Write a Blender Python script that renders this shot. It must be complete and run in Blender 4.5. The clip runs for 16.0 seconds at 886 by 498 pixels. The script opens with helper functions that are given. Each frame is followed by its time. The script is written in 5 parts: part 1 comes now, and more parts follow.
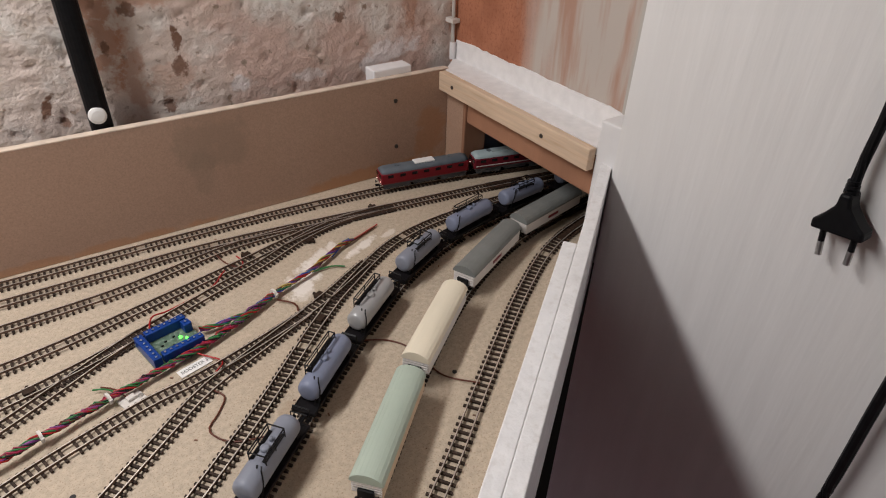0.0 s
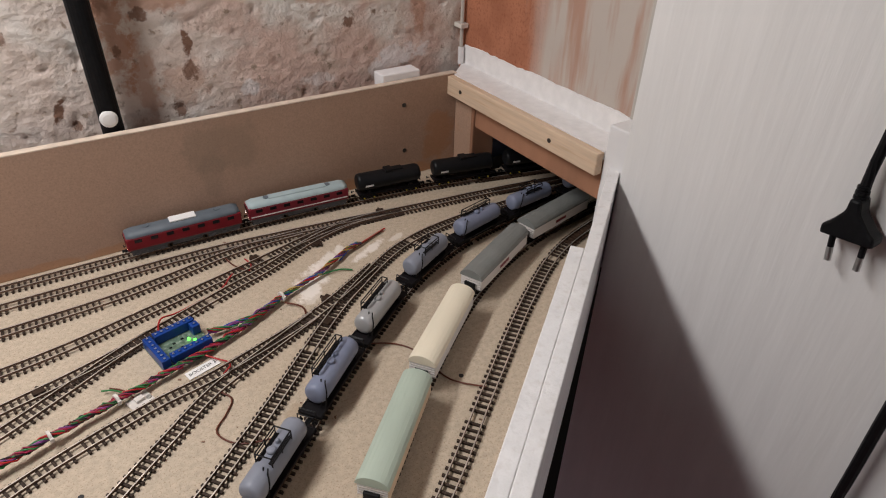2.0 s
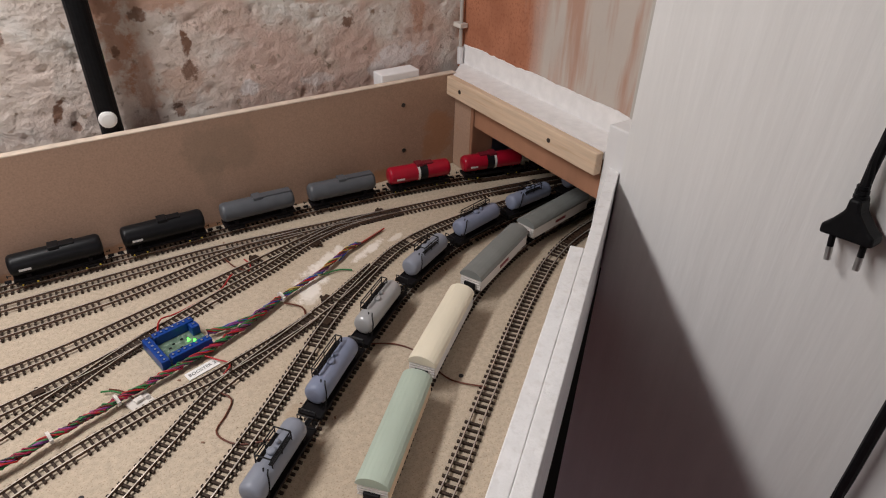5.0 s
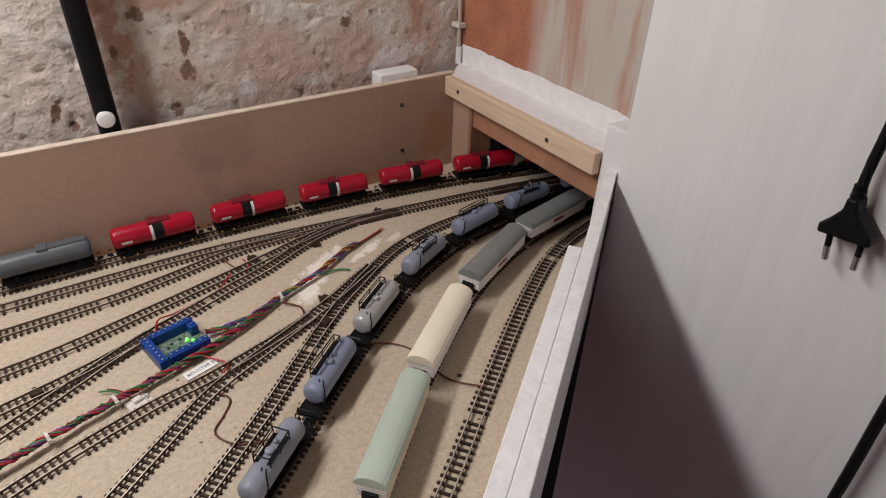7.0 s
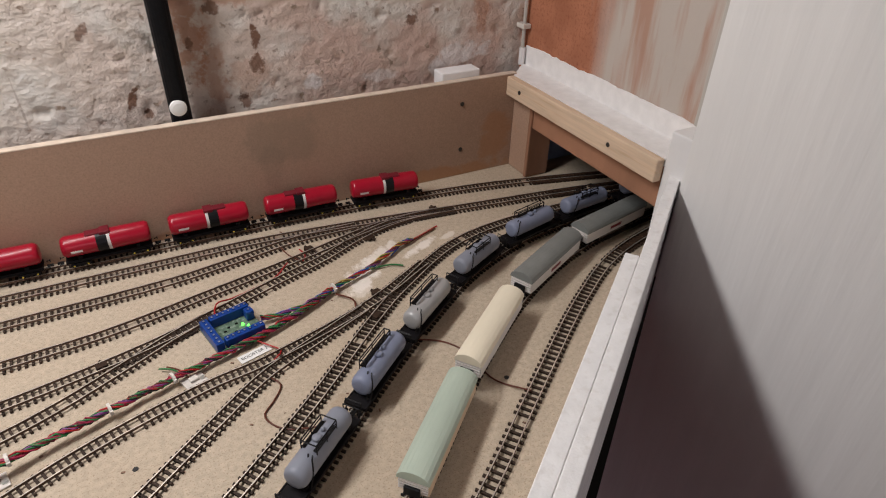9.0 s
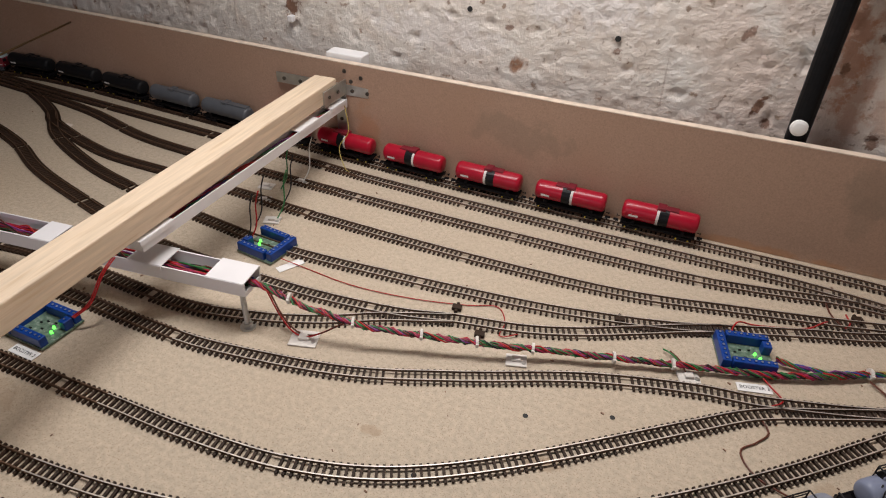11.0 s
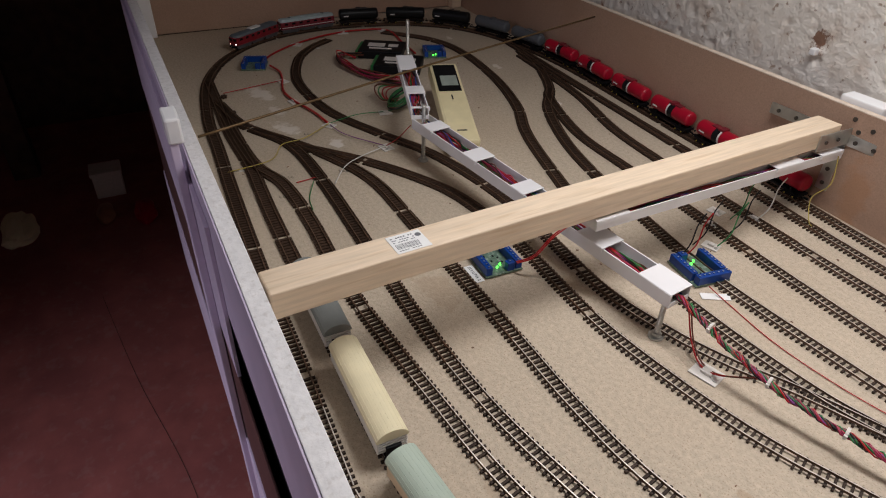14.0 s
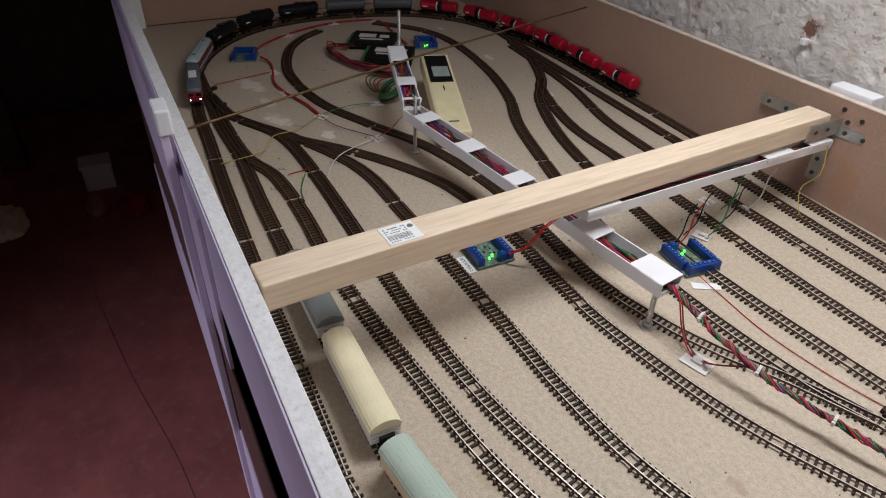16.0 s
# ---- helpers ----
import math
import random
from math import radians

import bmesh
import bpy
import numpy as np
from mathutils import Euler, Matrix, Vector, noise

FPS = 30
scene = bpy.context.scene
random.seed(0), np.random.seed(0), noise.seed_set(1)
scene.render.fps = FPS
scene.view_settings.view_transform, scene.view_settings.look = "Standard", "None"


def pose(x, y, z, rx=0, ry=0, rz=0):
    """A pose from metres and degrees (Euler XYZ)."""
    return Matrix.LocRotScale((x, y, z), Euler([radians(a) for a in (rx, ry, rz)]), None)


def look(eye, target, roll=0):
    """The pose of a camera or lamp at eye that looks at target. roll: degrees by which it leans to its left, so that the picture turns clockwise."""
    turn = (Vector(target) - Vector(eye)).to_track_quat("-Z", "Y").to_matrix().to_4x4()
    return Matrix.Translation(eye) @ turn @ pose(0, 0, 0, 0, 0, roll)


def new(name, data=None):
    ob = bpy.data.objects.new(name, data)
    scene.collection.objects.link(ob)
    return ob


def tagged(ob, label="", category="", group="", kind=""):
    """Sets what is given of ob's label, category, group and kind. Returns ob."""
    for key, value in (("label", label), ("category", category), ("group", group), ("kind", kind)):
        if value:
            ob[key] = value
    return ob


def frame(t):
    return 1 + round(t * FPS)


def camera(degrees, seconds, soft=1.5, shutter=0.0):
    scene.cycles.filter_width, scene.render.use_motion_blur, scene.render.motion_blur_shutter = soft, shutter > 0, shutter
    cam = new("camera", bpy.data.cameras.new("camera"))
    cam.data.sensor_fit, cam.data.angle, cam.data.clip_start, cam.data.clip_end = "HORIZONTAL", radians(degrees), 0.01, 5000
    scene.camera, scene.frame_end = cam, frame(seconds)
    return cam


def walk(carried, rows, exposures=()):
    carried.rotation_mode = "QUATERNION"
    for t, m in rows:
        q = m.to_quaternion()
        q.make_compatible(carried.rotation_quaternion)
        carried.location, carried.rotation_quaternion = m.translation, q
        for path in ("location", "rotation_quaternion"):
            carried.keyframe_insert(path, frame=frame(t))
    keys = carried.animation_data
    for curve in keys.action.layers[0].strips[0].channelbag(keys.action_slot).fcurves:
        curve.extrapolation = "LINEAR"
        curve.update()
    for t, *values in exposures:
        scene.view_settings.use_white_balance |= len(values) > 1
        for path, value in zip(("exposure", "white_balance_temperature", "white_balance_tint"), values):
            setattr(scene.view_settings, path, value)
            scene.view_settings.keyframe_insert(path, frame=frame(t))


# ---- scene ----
cam = camera(70.5, 16.0, soft=1.1)
PATH = [
    (0, (0.106, 0.101, 0.341), (1.057, 1.453, -0.785), 2.1),
    (0.5, (0.107, 0.1, 0.341), (1.054, 1.457, -0.783), 2.1),
    (1, (0.106, 0.1, 0.341), (1.051, 1.461, -0.78), 2.1),
    (1.5, (0.106, 0.1, 0.341), (1.043, 1.469, -0.777), 2.0),
    (2, (0.106, 0.1, 0.341), (1.04, 1.473, -0.774), 1.9),
    (2.5, (0.106, 0.1, 0.341), (1.038, 1.475, -0.773), 1.8),
    (3, (0.106, 0.1, 0.341), (1.039, 1.475, -0.773), 1.8),
    (3.5, (0.106, 0.1, 0.341), (1.041, 1.474, -0.772), 1.8),
    (4, (0.106, 0.1, 0.341), (1.041, 1.474, -0.773), 1.8),
    (6.5, (0.106, 0.101, 0.341), (1.044, 1.47, -0.775), 1.9),
    (7, (0.106, 0.1, 0.341), (1.045, 1.469, -0.774), 1.9),
    (7.5, (0.106, 0.1, 0.341), (1.045, 1.469, -0.774), 2.0),
    (8, (0.106, 0.101, 0.341), (1.045, 1.469, -0.775), 2.0),
    (8.2, (0.106, 0.101, 0.341), (1.045, 1.469, -0.775), 1.9),
    (10.3, (0.07, 0.1, 0.338), (0.091, 1.753, -0.787), 2.4),
    (10.4, (0.065, 0.101, 0.336), (0.0, 1.754, -0.788), 2.4),
    (10.5, (0.064, 0.099, 0.339), (-0.086, 1.741, -0.792), 2.3),
    (11, (0.047, 0.09, 0.34), (-0.537, 1.624, -0.802), 2.4),
    (11.5, (0.047, 0.089, 0.341), (-0.689, 1.559, -0.799), 1.9),
    (12, (0.035, 0.079, 0.341), (-0.848, 1.464, -0.801), 2.7),
    (12.5, (0.031, 0.073, 0.339), (-1.074, 1.285, -0.805), 2.3),
    (13, (0.026, 0.066, 0.338), (-1.234, 1.116, -0.806), 2.1),
    (13.5, (0.022, 0.057, 0.338), (-1.358, 0.943, -0.807), 2.3),
    (14, (0.021, 0.054, 0.337), (-1.424, 0.831, -0.806), 2.0),
    (14.5, (0.022, 0.054, 0.338), (-1.432, 0.815, -0.806), 2.0),
    (15, (0.022, 0.055, 0.338), (-1.406, 0.845, -0.818), 2.2),
    (15.5, (0.022, 0.054, 0.338), (-1.405, 0.845, -0.819), 2.2),
    (16, (0.022, 0.054, 0.337), (-1.399, 0.845, -0.827), 2.2),
]
walk(cam, [(t, look(e, a, r)) for t, e, a, r in PATH], [(0, -0.03, 6350, 10), (8.2, -0.03, 6350, 10), (10.5, -0.12, 6400, 10), (12.0, -0.20, 6350, 10), (13.0, -0.24, 6350, 10), (13.5, -0.28, 6350, 10), (14.5, -0.12, 5950, 8), (16.0, -0.10, 5850, 7)])

# ---------------- light and world ----------------
world = bpy.data.worlds.new("world")
scene.world = world
world.use_nodes = True
bg = world.node_tree.nodes["Background"]
bg.inputs[0].default_value = (0.7, 0.55, 0.5, 1)
bg.inputs[1].default_value = 0.004


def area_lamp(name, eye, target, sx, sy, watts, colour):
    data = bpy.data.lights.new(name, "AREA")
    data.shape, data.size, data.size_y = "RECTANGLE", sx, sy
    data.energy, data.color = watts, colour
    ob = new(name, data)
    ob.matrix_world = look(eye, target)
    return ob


# a tube lamp over the layout
tube_lamp = area_lamp("tube_lamp", (-0.17, 0.50, 0.66), (0.05, 0.46, 0.0), 0.52, 0.07, 5.4, (1.0, 0.955, 0.93))
back = (Vector((-0.17, 0.50, 0.66)) - Vector((0.05, 0.46, 0.0))).normalized()
side = Vector((0.0, 0.0, 1.0)).cross(Vector((-0.6, 0.8, 0.0)))
side = (side - side.dot(back) * back).normalized()
tube_lamp.matrix_world = Matrix.Translation((-0.17, 0.50, 0.66)) @ Matrix((side, back.cross(side), back)).transposed().to_4x4()
# unseen fill lamp, added to brighten the floor and the front wall's outer face
floor_fill = area_lamp("floor_fill_light", (-0.40, -1.45, 0.50), (-0.45, -0.20, -0.80), 0.6, 0.6, 4.6, (0.93, 0.86, 1.0))
floor_fill.data.spread = math.radians(75)

# ---------------- helpers of this scene ----------------


def part(name, bm, material, parent=None, label="", smooth=False):
    """Links a bmesh as one mesh object under a thing or part."""
    me = bpy.data.meshes.new(name)
    bm.to_mesh(me)
    bm.free()
    for m in (material if isinstance(material, (list, tuple)) else [material]):
        me.materials.append(m)
    if smooth:
        for f in me.polygons:
            f.use_smooth = True
    ob = new(name, me)
    if parent:
        ob.parent = parent
    if label:
        ob["label"] = label
    return ob


def thing(name, label, category, group="", kind="", m=None):
    """An Empty at the base of a thing."""
    ob = tagged(new(name), label, category, group, kind)
    ob.empty_display_size = 0.01
    if m is not None:
        ob.matrix_world = m
    return ob


def box(bm, x0, y0, z0, x1, y1, z1, bevel=0.0, m=None, mat=0):
    ret = bmesh.ops.create_cube(bm, size=1)
    vs = ret["verts"]
    mm = Matrix.LocRotScale(((x0 + x1) / 2, (y0 + y1) / 2, (z0 + z1) / 2), None, (x1 - x0, y1 - y0, z1 - z0))
    bmesh.ops.transform(bm, matrix=mm, verts=vs)
    fs = set()
    for v in vs:
        fs.update(v.link_faces)
    if bevel:
        es = set()
        for v in vs:
            es.update(v.link_edges)
        r = bmesh.ops.bevel(bm, geom=list(es), offset=bevel, segments=2, affect="EDGES", profile=0.5)
        fs = {f for f in fs if f.is_valid} | set(r["faces"])
        vs = list({v for f in fs for v in f.verts})
    for f in fs:
        f.material_index = mat
    if m is not None:
        bmesh.ops.transform(bm, matrix=m, verts=vs)
    return vs


def rod(bm, a, b, r, n=8, r2=None, mat=0):
    """A round bar from a to b."""
    a, b = Vector(a), Vector(b)
    d = b - a
    ret = bmesh.ops.create_cone(bm, cap_ends=True, segments=n, radius1=r, radius2=r if r2 is None else r2, depth=d.length)
    m = Matrix.Translation((a + b) / 2) @ d.to_track_quat("Z", "Y").to_matrix().to_4x4()
    bmesh.ops.transform(bm, matrix=m, verts=ret["verts"])
    for v in ret["verts"]:
        for f in v.link_faces:
            f.material_index = mat
    return ret["verts"]


def lathe(bm, profile, n=24, axis="X", mat=0):
    """Turns (along, radius) pairs round the axis."""
    rings = []
    for u, r in profile:
        ring = []
        for i in range(n):
            a = 2 * math.pi * i / n
            p = (u, r * math.cos(a), r * math.sin(a)) if axis == "X" else (r * math.cos(a), r * math.sin(a), u)
            ring.append(bm.verts.new(p))
        rings.append(ring)
    for r0, r1 in zip(rings, rings[1:]):
        for i in range(n):
            f = bm.faces.new((r0[i], r0[(i + 1) % n], r1[(i + 1) % n], r1[i]))
            f.material_index = mat
    for ring in (rings[0], rings[-1]):
        f = bm.faces.new(ring)
        f.material_index = mat
    bmesh.ops.recalc_face_normals(bm, faces=bm.faces)


def spline(pts, step=0.004):
    """A smooth line through the points (Catmull-Rom), resampled at even steps."""
    p = [Vector((*q, 0)) if len(q) == 2 else Vector(q) for q in pts]
    p = [2 * p[0] - p[1]] + p + [2 * p[-1] - p[-2]]
    fine = []
    for i in range(1, len(p) - 2):
        for k in range(24):
            t = k / 24
            fine.append(0.5 * (2 * p[i] + (p[i + 1] - p[i - 1]) * t + (2 * p[i - 1] - 5 * p[i] + 4 * p[i + 1] - p[i + 2]) * t * t
                               + (3 * p[i] - p[i - 1] - 3 * p[i + 1] + p[i + 2]) * t ** 3))
    fine.append(p[-2])
    out, left = [fine[0].copy()], step
    for a, b in zip(fine, fine[1:]):
        d = (b - a).length
        at = 0.0
        while d - at >= left:
            at += left
            out.append(a.lerp(b, at / d))
            left = step
        left -= d - at
    return out


def tube(bm, pts, r, n=6, step=0.006, mat=0):
    """A round wire along a smooth line."""
    line = spline(pts, step)
    rings = []
    for i, q in enumerate(line):
        d = (line[min(i + 1, len(line) - 1)] - line[max(i - 1, 0)]).normalized()
        s = d.cross(Vector((0, 0, 1)))
        s = s.normalized() if s.length > 1e-4 else Vector((1, 0, 0))
        u = s.cross(d)
        rings.append([bm.verts.new(q + r * (math.cos(2 * math.pi * k / n) * s + math.sin(2 * math.pi * k / n) * u)) for k in range(n)])
    for a, b in zip(rings, rings[1:]):
        for k in range(n):
            f = bm.faces.new((a[k], a[(k + 1) % n], b[(k + 1) % n], b[k]))
            f.material_index = mat
    for ring in (rings[0], rings[-1]):
        bm.faces.new(ring).material_index = mat


# ---------------- materials ----------------


def material(name, colour, rough=0.6, metal=0.0, vary=0.12, scale=60.0, spots=None, spot_scale=400.0, spot_mix=0.5, bump=0.0, bump_scale=200.0,
             stretch=(1, 1, 1), emission=0.0, random_tint=0.0, blotch=0.0, blotch_scale=8.0, blotch_colour=None, specular=0.35):
    """A procedural surface: broad blotches, finer variation, specks and a fine relief, in metres."""
    m = bpy.data.materials.new(name)
    m.use_nodes = True
    nt = m.node_tree
    N, L = nt.nodes, nt.links
    b = N["Principled BSDF"]
    b.inputs["Roughness"].default_value, b.inputs["Metallic"].default_value = rough, metal
    co = N.new("ShaderNodeTexCoord")
    mp = N.new("ShaderNodeMapping")
    mp.inputs["Scale"].default_value = stretch
    L.new(co.outputs["Object"], mp.inputs[0])
    b.inputs["Specular IOR Level"].default_value = specular
    n1 = N.new("ShaderNodeTexNoise")
    n1.inputs["Scale"].default_value, n1.inputs["Detail"].default_value = scale, 6
    L.new(mp.outputs[0], n1.inputs["Vector"])
    ramp = N.new("ShaderNodeMapRange")
    ramp.inputs[1].default_value, ramp.inputs[2].default_value = 0.3, 0.7
    ramp.inputs[3].default_value, ramp.inputs[4].default_value = 1 - vary, 1 + vary
    L.new(n1.outputs[0], ramp.inputs[0])
    mul = N.new("ShaderNodeMix")
    mul.data_type, mul.blend_type = "RGBA", "MULTIPLY"
    mul.inputs["Factor"].default_value = 1
    mul.inputs["A"].default_value = (*colour, 1)
    L.new(ramp.outputs[0], mul.inputs["B"])
    out = mul.outputs["Result"]
    if blotch:
        n3 = N.new("ShaderNodeTexNoise")
        n3.inputs["Scale"].default_value, n3.inputs["Detail"].default_value = blotch_scale, 5
        L.new(mp.outputs[0], n3.inputs["Vector"])
        r3 = N.new("ShaderNodeMapRange")
        r3.inputs[1].default_value, r3.inputs[2].default_value, r3.inputs[4].default_value = 0.48, 0.66, blotch
        L.new(n3.outputs[0], r3.inputs[0])
        mx = N.new("ShaderNodeMix")
        mx.data_type = "RGBA"
        L.new(r3.outputs[0], mx.inputs["Factor"])
        L.new(out, mx.inputs["A"])
        mx.inputs["B"].default_value = (*(blotch_colour or [c * 0.6 for c in colour]), 1)
        out = mx.outputs["Result"]
    if spots:
        n2 = N.new("ShaderNodeTexNoise")
        n2.inputs["Scale"].default_value, n2.inputs["Detail"].default_value = spot_scale, 2
        L.new(mp.outputs[0], n2.inputs["Vector"])
        r2 = N.new("ShaderNodeMapRange")
        r2.inputs[1].default_value, r2.inputs[2].default_value, r2.inputs[4].default_value = 0.55, 0.72, spot_mix
        L.new(n2.outputs[0], r2.inputs[0])
        mx = N.new("ShaderNodeMix")
        mx.data_type = "RGBA"
        L.new(r2.outputs[0], mx.inputs["Factor"])
        L.new(out, mx.inputs["A"])
        mx.inputs["B"].default_value = (*spots, 1)
        out = mx.outputs["Result"]
    if random_tint:
        oi = N.new("ShaderNodeObjectInfo")
        rr = N.new("ShaderNodeMapRange")
        rr.inputs[3].default_value, rr.inputs[4].default_value = 1 - random_tint, 1 + random_tint
        L.new(oi.outputs["Random"], rr.inputs[0])
        mx = N.new("ShaderNodeMix")
        mx.data_type, mx.blend_type = "RGBA", "MULTIPLY"
        mx.inputs["Factor"].default_value = 1
        L.new(out, mx.inputs["A"])
        L.new(rr.outputs[0], mx.inputs["B"])
        out = mx.outputs["Result"]
    L.new(out, b.inputs["Base Color"])
    if bump:
        nb = N.new("ShaderNodeTexNoise")
        nb.inputs["Scale"].default_value, nb.inputs["Detail"].default_value = bump_scale, 5
        L.new(mp.outputs[0], nb.inputs["Vector"])
        bp = N.new("ShaderNodeBump")
        bp.inputs["Strength"].default_value, bp.inputs["Distance"].default_value = 0.8, bump
        L.new(nb.outputs[0], bp.inputs["Height"])
        L.new(bp.outputs[0], b.inputs["Normal"])
    if emission:
        b.inputs["Emission Color"].default_value = (*colour, 1)
        b.inputs["Emission Strength"].default_value = emission
    return m


M_board = material("chipboard", (0.50, 0.415, 0.315), 0.75, vary=0.13, scale=260, spots=(0.24, 0.165, 0.105), spot_scale=850, spot_mix=0.62, bump=0.0004, bump_scale=450, blotch=0.22, blotch_scale=7, blotch_colour=(0.44, 0.34, 0.24))
M_fence = material("hardboard", (0.415, 0.272, 0.195), 0.5, vary=0.10, scale=520, spots=(0.25, 0.16, 0.11), spot_scale=760, spot_mix=0.42, bump=0.0001, bump_scale=500, blotch=0.35, blotch_scale=9, blotch_colour=(0.37, 0.225, 0.15))
M_fence_edge = material("hardboard_edge", (0.62, 0.51, 0.41), 0.8, vary=0.15, scale=90)
M_white = material("white_paint", (0.80, 0.79, 0.79), 0.45, vary=0.05, scale=25, bump=0.0004, bump_scale=60, stretch=(1, 1, 1), blotch=0.15, blotch_scale=6, blotch_colour=(0.6, 0.56, 0.52))
M_panel = material("panel_paint", (0.77, 0.76, 0.745), 0.5, vary=0.035, scale=70, bump=0.0007, bump_scale=150, stretch=(1, 1, 0.10), blotch=0.35, blotch_scale=14, blotch_colour=(0.71, 0.69, 0.665))
M_edge = material("chipboard_edge", (0.72, 0.70, 0.69), 0.7, vary=0.08, scale=150, spots=(0.36, 0.30, 0.25), spot_scale=260, spot_mix=0.28, bump=0.0006, bump_scale=300)
M_pine = material("pine", (0.72, 0.575, 0.42), 0.55, vary=0.10, scale=30, stretch=(12, 0.8, 12), spots=(0.47, 0.29, 0.13), spot_scale=25, spot_mix=0.35, bump=0.0002, bump_scale=120)
M_strip = material("pine_strip", (0.66, 0.50, 0.36), 0.6, vary=0.10, scale=30, stretch=(12, 0.8, 12), spots=(0.46, 0.26, 0.11), spot_scale=22, spot_mix=0.3)
M_orange = material("stained_wall", (0.37, 0.185, 0.11), 0.7, vary=0.22, scale=25, bump=0.001, bump_scale=60, blotch=0.6, blotch_scale=6, blotch_colour=(0.44, 0.30, 0.24), stretch=(1, 1, 0.35))
M_stile = material("stile_paint", (0.50, 0.47, 0.43), 0.6, vary=0.08, scale=60, stretch=(1, 1, 0.1), blotch=0.3, blotch_scale=20, blotch_colour=(0.40, 0.35, 0.31))
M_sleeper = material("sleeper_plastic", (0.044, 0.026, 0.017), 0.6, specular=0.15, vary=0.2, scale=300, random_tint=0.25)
M_sleeper_near = material("sleeper_near", (0.050, 0.034, 0.026), 0.65, specular=0.15, vary=0.25, scale=300, random_tint=0.25)
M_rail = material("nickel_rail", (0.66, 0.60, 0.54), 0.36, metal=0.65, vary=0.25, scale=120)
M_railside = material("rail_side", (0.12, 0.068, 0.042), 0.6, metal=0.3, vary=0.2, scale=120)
M_black = material("black_plastic", (0.007, 0.007, 0.008), 0.45, specular=0.15, vary=0.2, scale=200)
M_frame = material("wagon_frame", (0.006, 0.005, 0.006), 0.6, specular=0.15, vary=0.2, scale=200)
M_tankgrey = material("tank_grey", (0.225, 0.24, 0.285), 0.4, vary=0.06, scale=90, blotch=0.25, blotch_scale=40, blotch_colour=(0.25, 0.26, 0.31))
M_tanksilver = material("tank_silver", (0.38, 0.38, 0.38), 0.32, metal=0.15, vary=0.06, scale=90)
M_tankblue = material("tank_bluegrey", (0.20, 0.225, 0.31), 0.4, vary=0.06, scale=90)
M_tankdark = material("tank_dark_grey", (0.085, 0.09, 0.10), 0.4, vary=0.08, scale=90)
M_tankred = material("tank_red", (0.34, 0.006, 0.022), 0.28, vary=0.05, scale=90)
M_tankblack = material("tank_black", (0.010, 0.010, 0.011), 0.35, specular=0.15, vary=0.1, scale=90)
M_locored = material("loco_red", (0.19, 0.008, 0.015), 0.35, vary=0.06, scale=90)
M_locowine = material("loco_wine", (0.16, 0.012, 0.022), 0.35, vary=0.06, scale=90)
M_roofgrey = material("roof_grey", (0.11, 0.13, 0.15), 0.5, vary=0.1, scale=90)
M_roofpale = material("roof_pale", (0.36, 0.44, 0.45), 0.45, vary=0.08, scale=90)
M_chassis = material("chassis_grey", (0.07, 0.07, 0.075), 0.5, vary=0.2, scale=150)
M_window = material("dark_glass", (0.01, 0.01, 0.012), 0.1, vary=0.0)
M_lit = material("headlight", (1.0, 0.95, 0.85), 0.3, vary=0.0, emission=6.0)
M_green = material("roof_sage_green", (0.42, 0.49, 0.41), 0.55, vary=0.06, scale=60, stretch=(0.3, 1, 1))
M_cream = material("roof_cream", (0.76, 0.68, 0.46), 0.55, vary=0.05, scale=60)
M_ivory = material("roof_ivory", (0.79, 0.72, 0.57), 0.55, vary=0.05, scale=60, stretch=(0.2, 1, 1))
M_vangrey = material("roof_mid_grey", (0.20, 0.21, 0.20), 0.55, vary=0.08, scale=60)
M_vanwhite = material("van_white", (0.66, 0.63, 0.60), 0.5, vary=0.05, scale=60)
M_vanbuff = material("van_buff", (0.62, 0.47, 0.32), 0.55, vary=0.08, scale=90)
M_yellow = material("axlebox_yellow", (0.6, 0.45, 0.05), 0.5)
M_module = material("terminal_blue", (0.006, 0.045, 0.24), 0.35, vary=0.06, scale=200)
M_pcb = material("circuit_green", (0.12, 0.18, 0.13), 0.4, vary=0.35, scale=300, spots=(0.45, 0.47, 0.42), spot_scale=330, spot_mix=0.6)
M_led = material("led_green", (0.12, 1.0, 0.08), 0.3, vary=0.0, emission=3.0)
M_steel = material("zinc_steel", (0.55, 0.55, 0.53), 0.3, metal=0.9, vary=0.15, scale=80)
M_screw = material("screw_dark", (0.10, 0.09, 0.08), 0.4, metal=0.7, vary=0.2, scale=300)
M_pvc = material("white_pvc", (0.78, 0.76, 0.76), 0.3, vary=0.03, scale=30)
M_clip = material("clear_nylon", (0.66, 0.62, 0.57), 0.35, vary=0.06, scale=100)
M_paper = material("paper_label", (0.80, 0.79, 0.77), 0.6, vary=0.03, scale=50)
M_ink = material("ink", (0.03, 0.03, 0.03), 0.7)
M_print = material("grey_print", (0.14, 0.14, 0.15), 0.7)
M_handset = material("handset_cream", (0.70, 0.61, 0.37), 0.45, vary=0.06, scale=60)
M_lcd = material("handset_screen", (0.30, 0.34, 0.30), 0.25)
M_floor = material("red_floor", (0.30, 0.098, 0.082), 0.5, vary=0.18, scale=14, spots=(0.36, 0.24, 0.22), spot_scale=45, spot_mix=0.22, blotch=0.45, blotch_scale=4, blotch_colour=(0.20, 0.065, 0.06), bump=0.0008, bump_scale=30)
M_lilac = material("lilac_board", (0.62, 0.53, 0.66), 0.5, vary=0.06, scale=20, bump=0.0003, bump_scale=60)
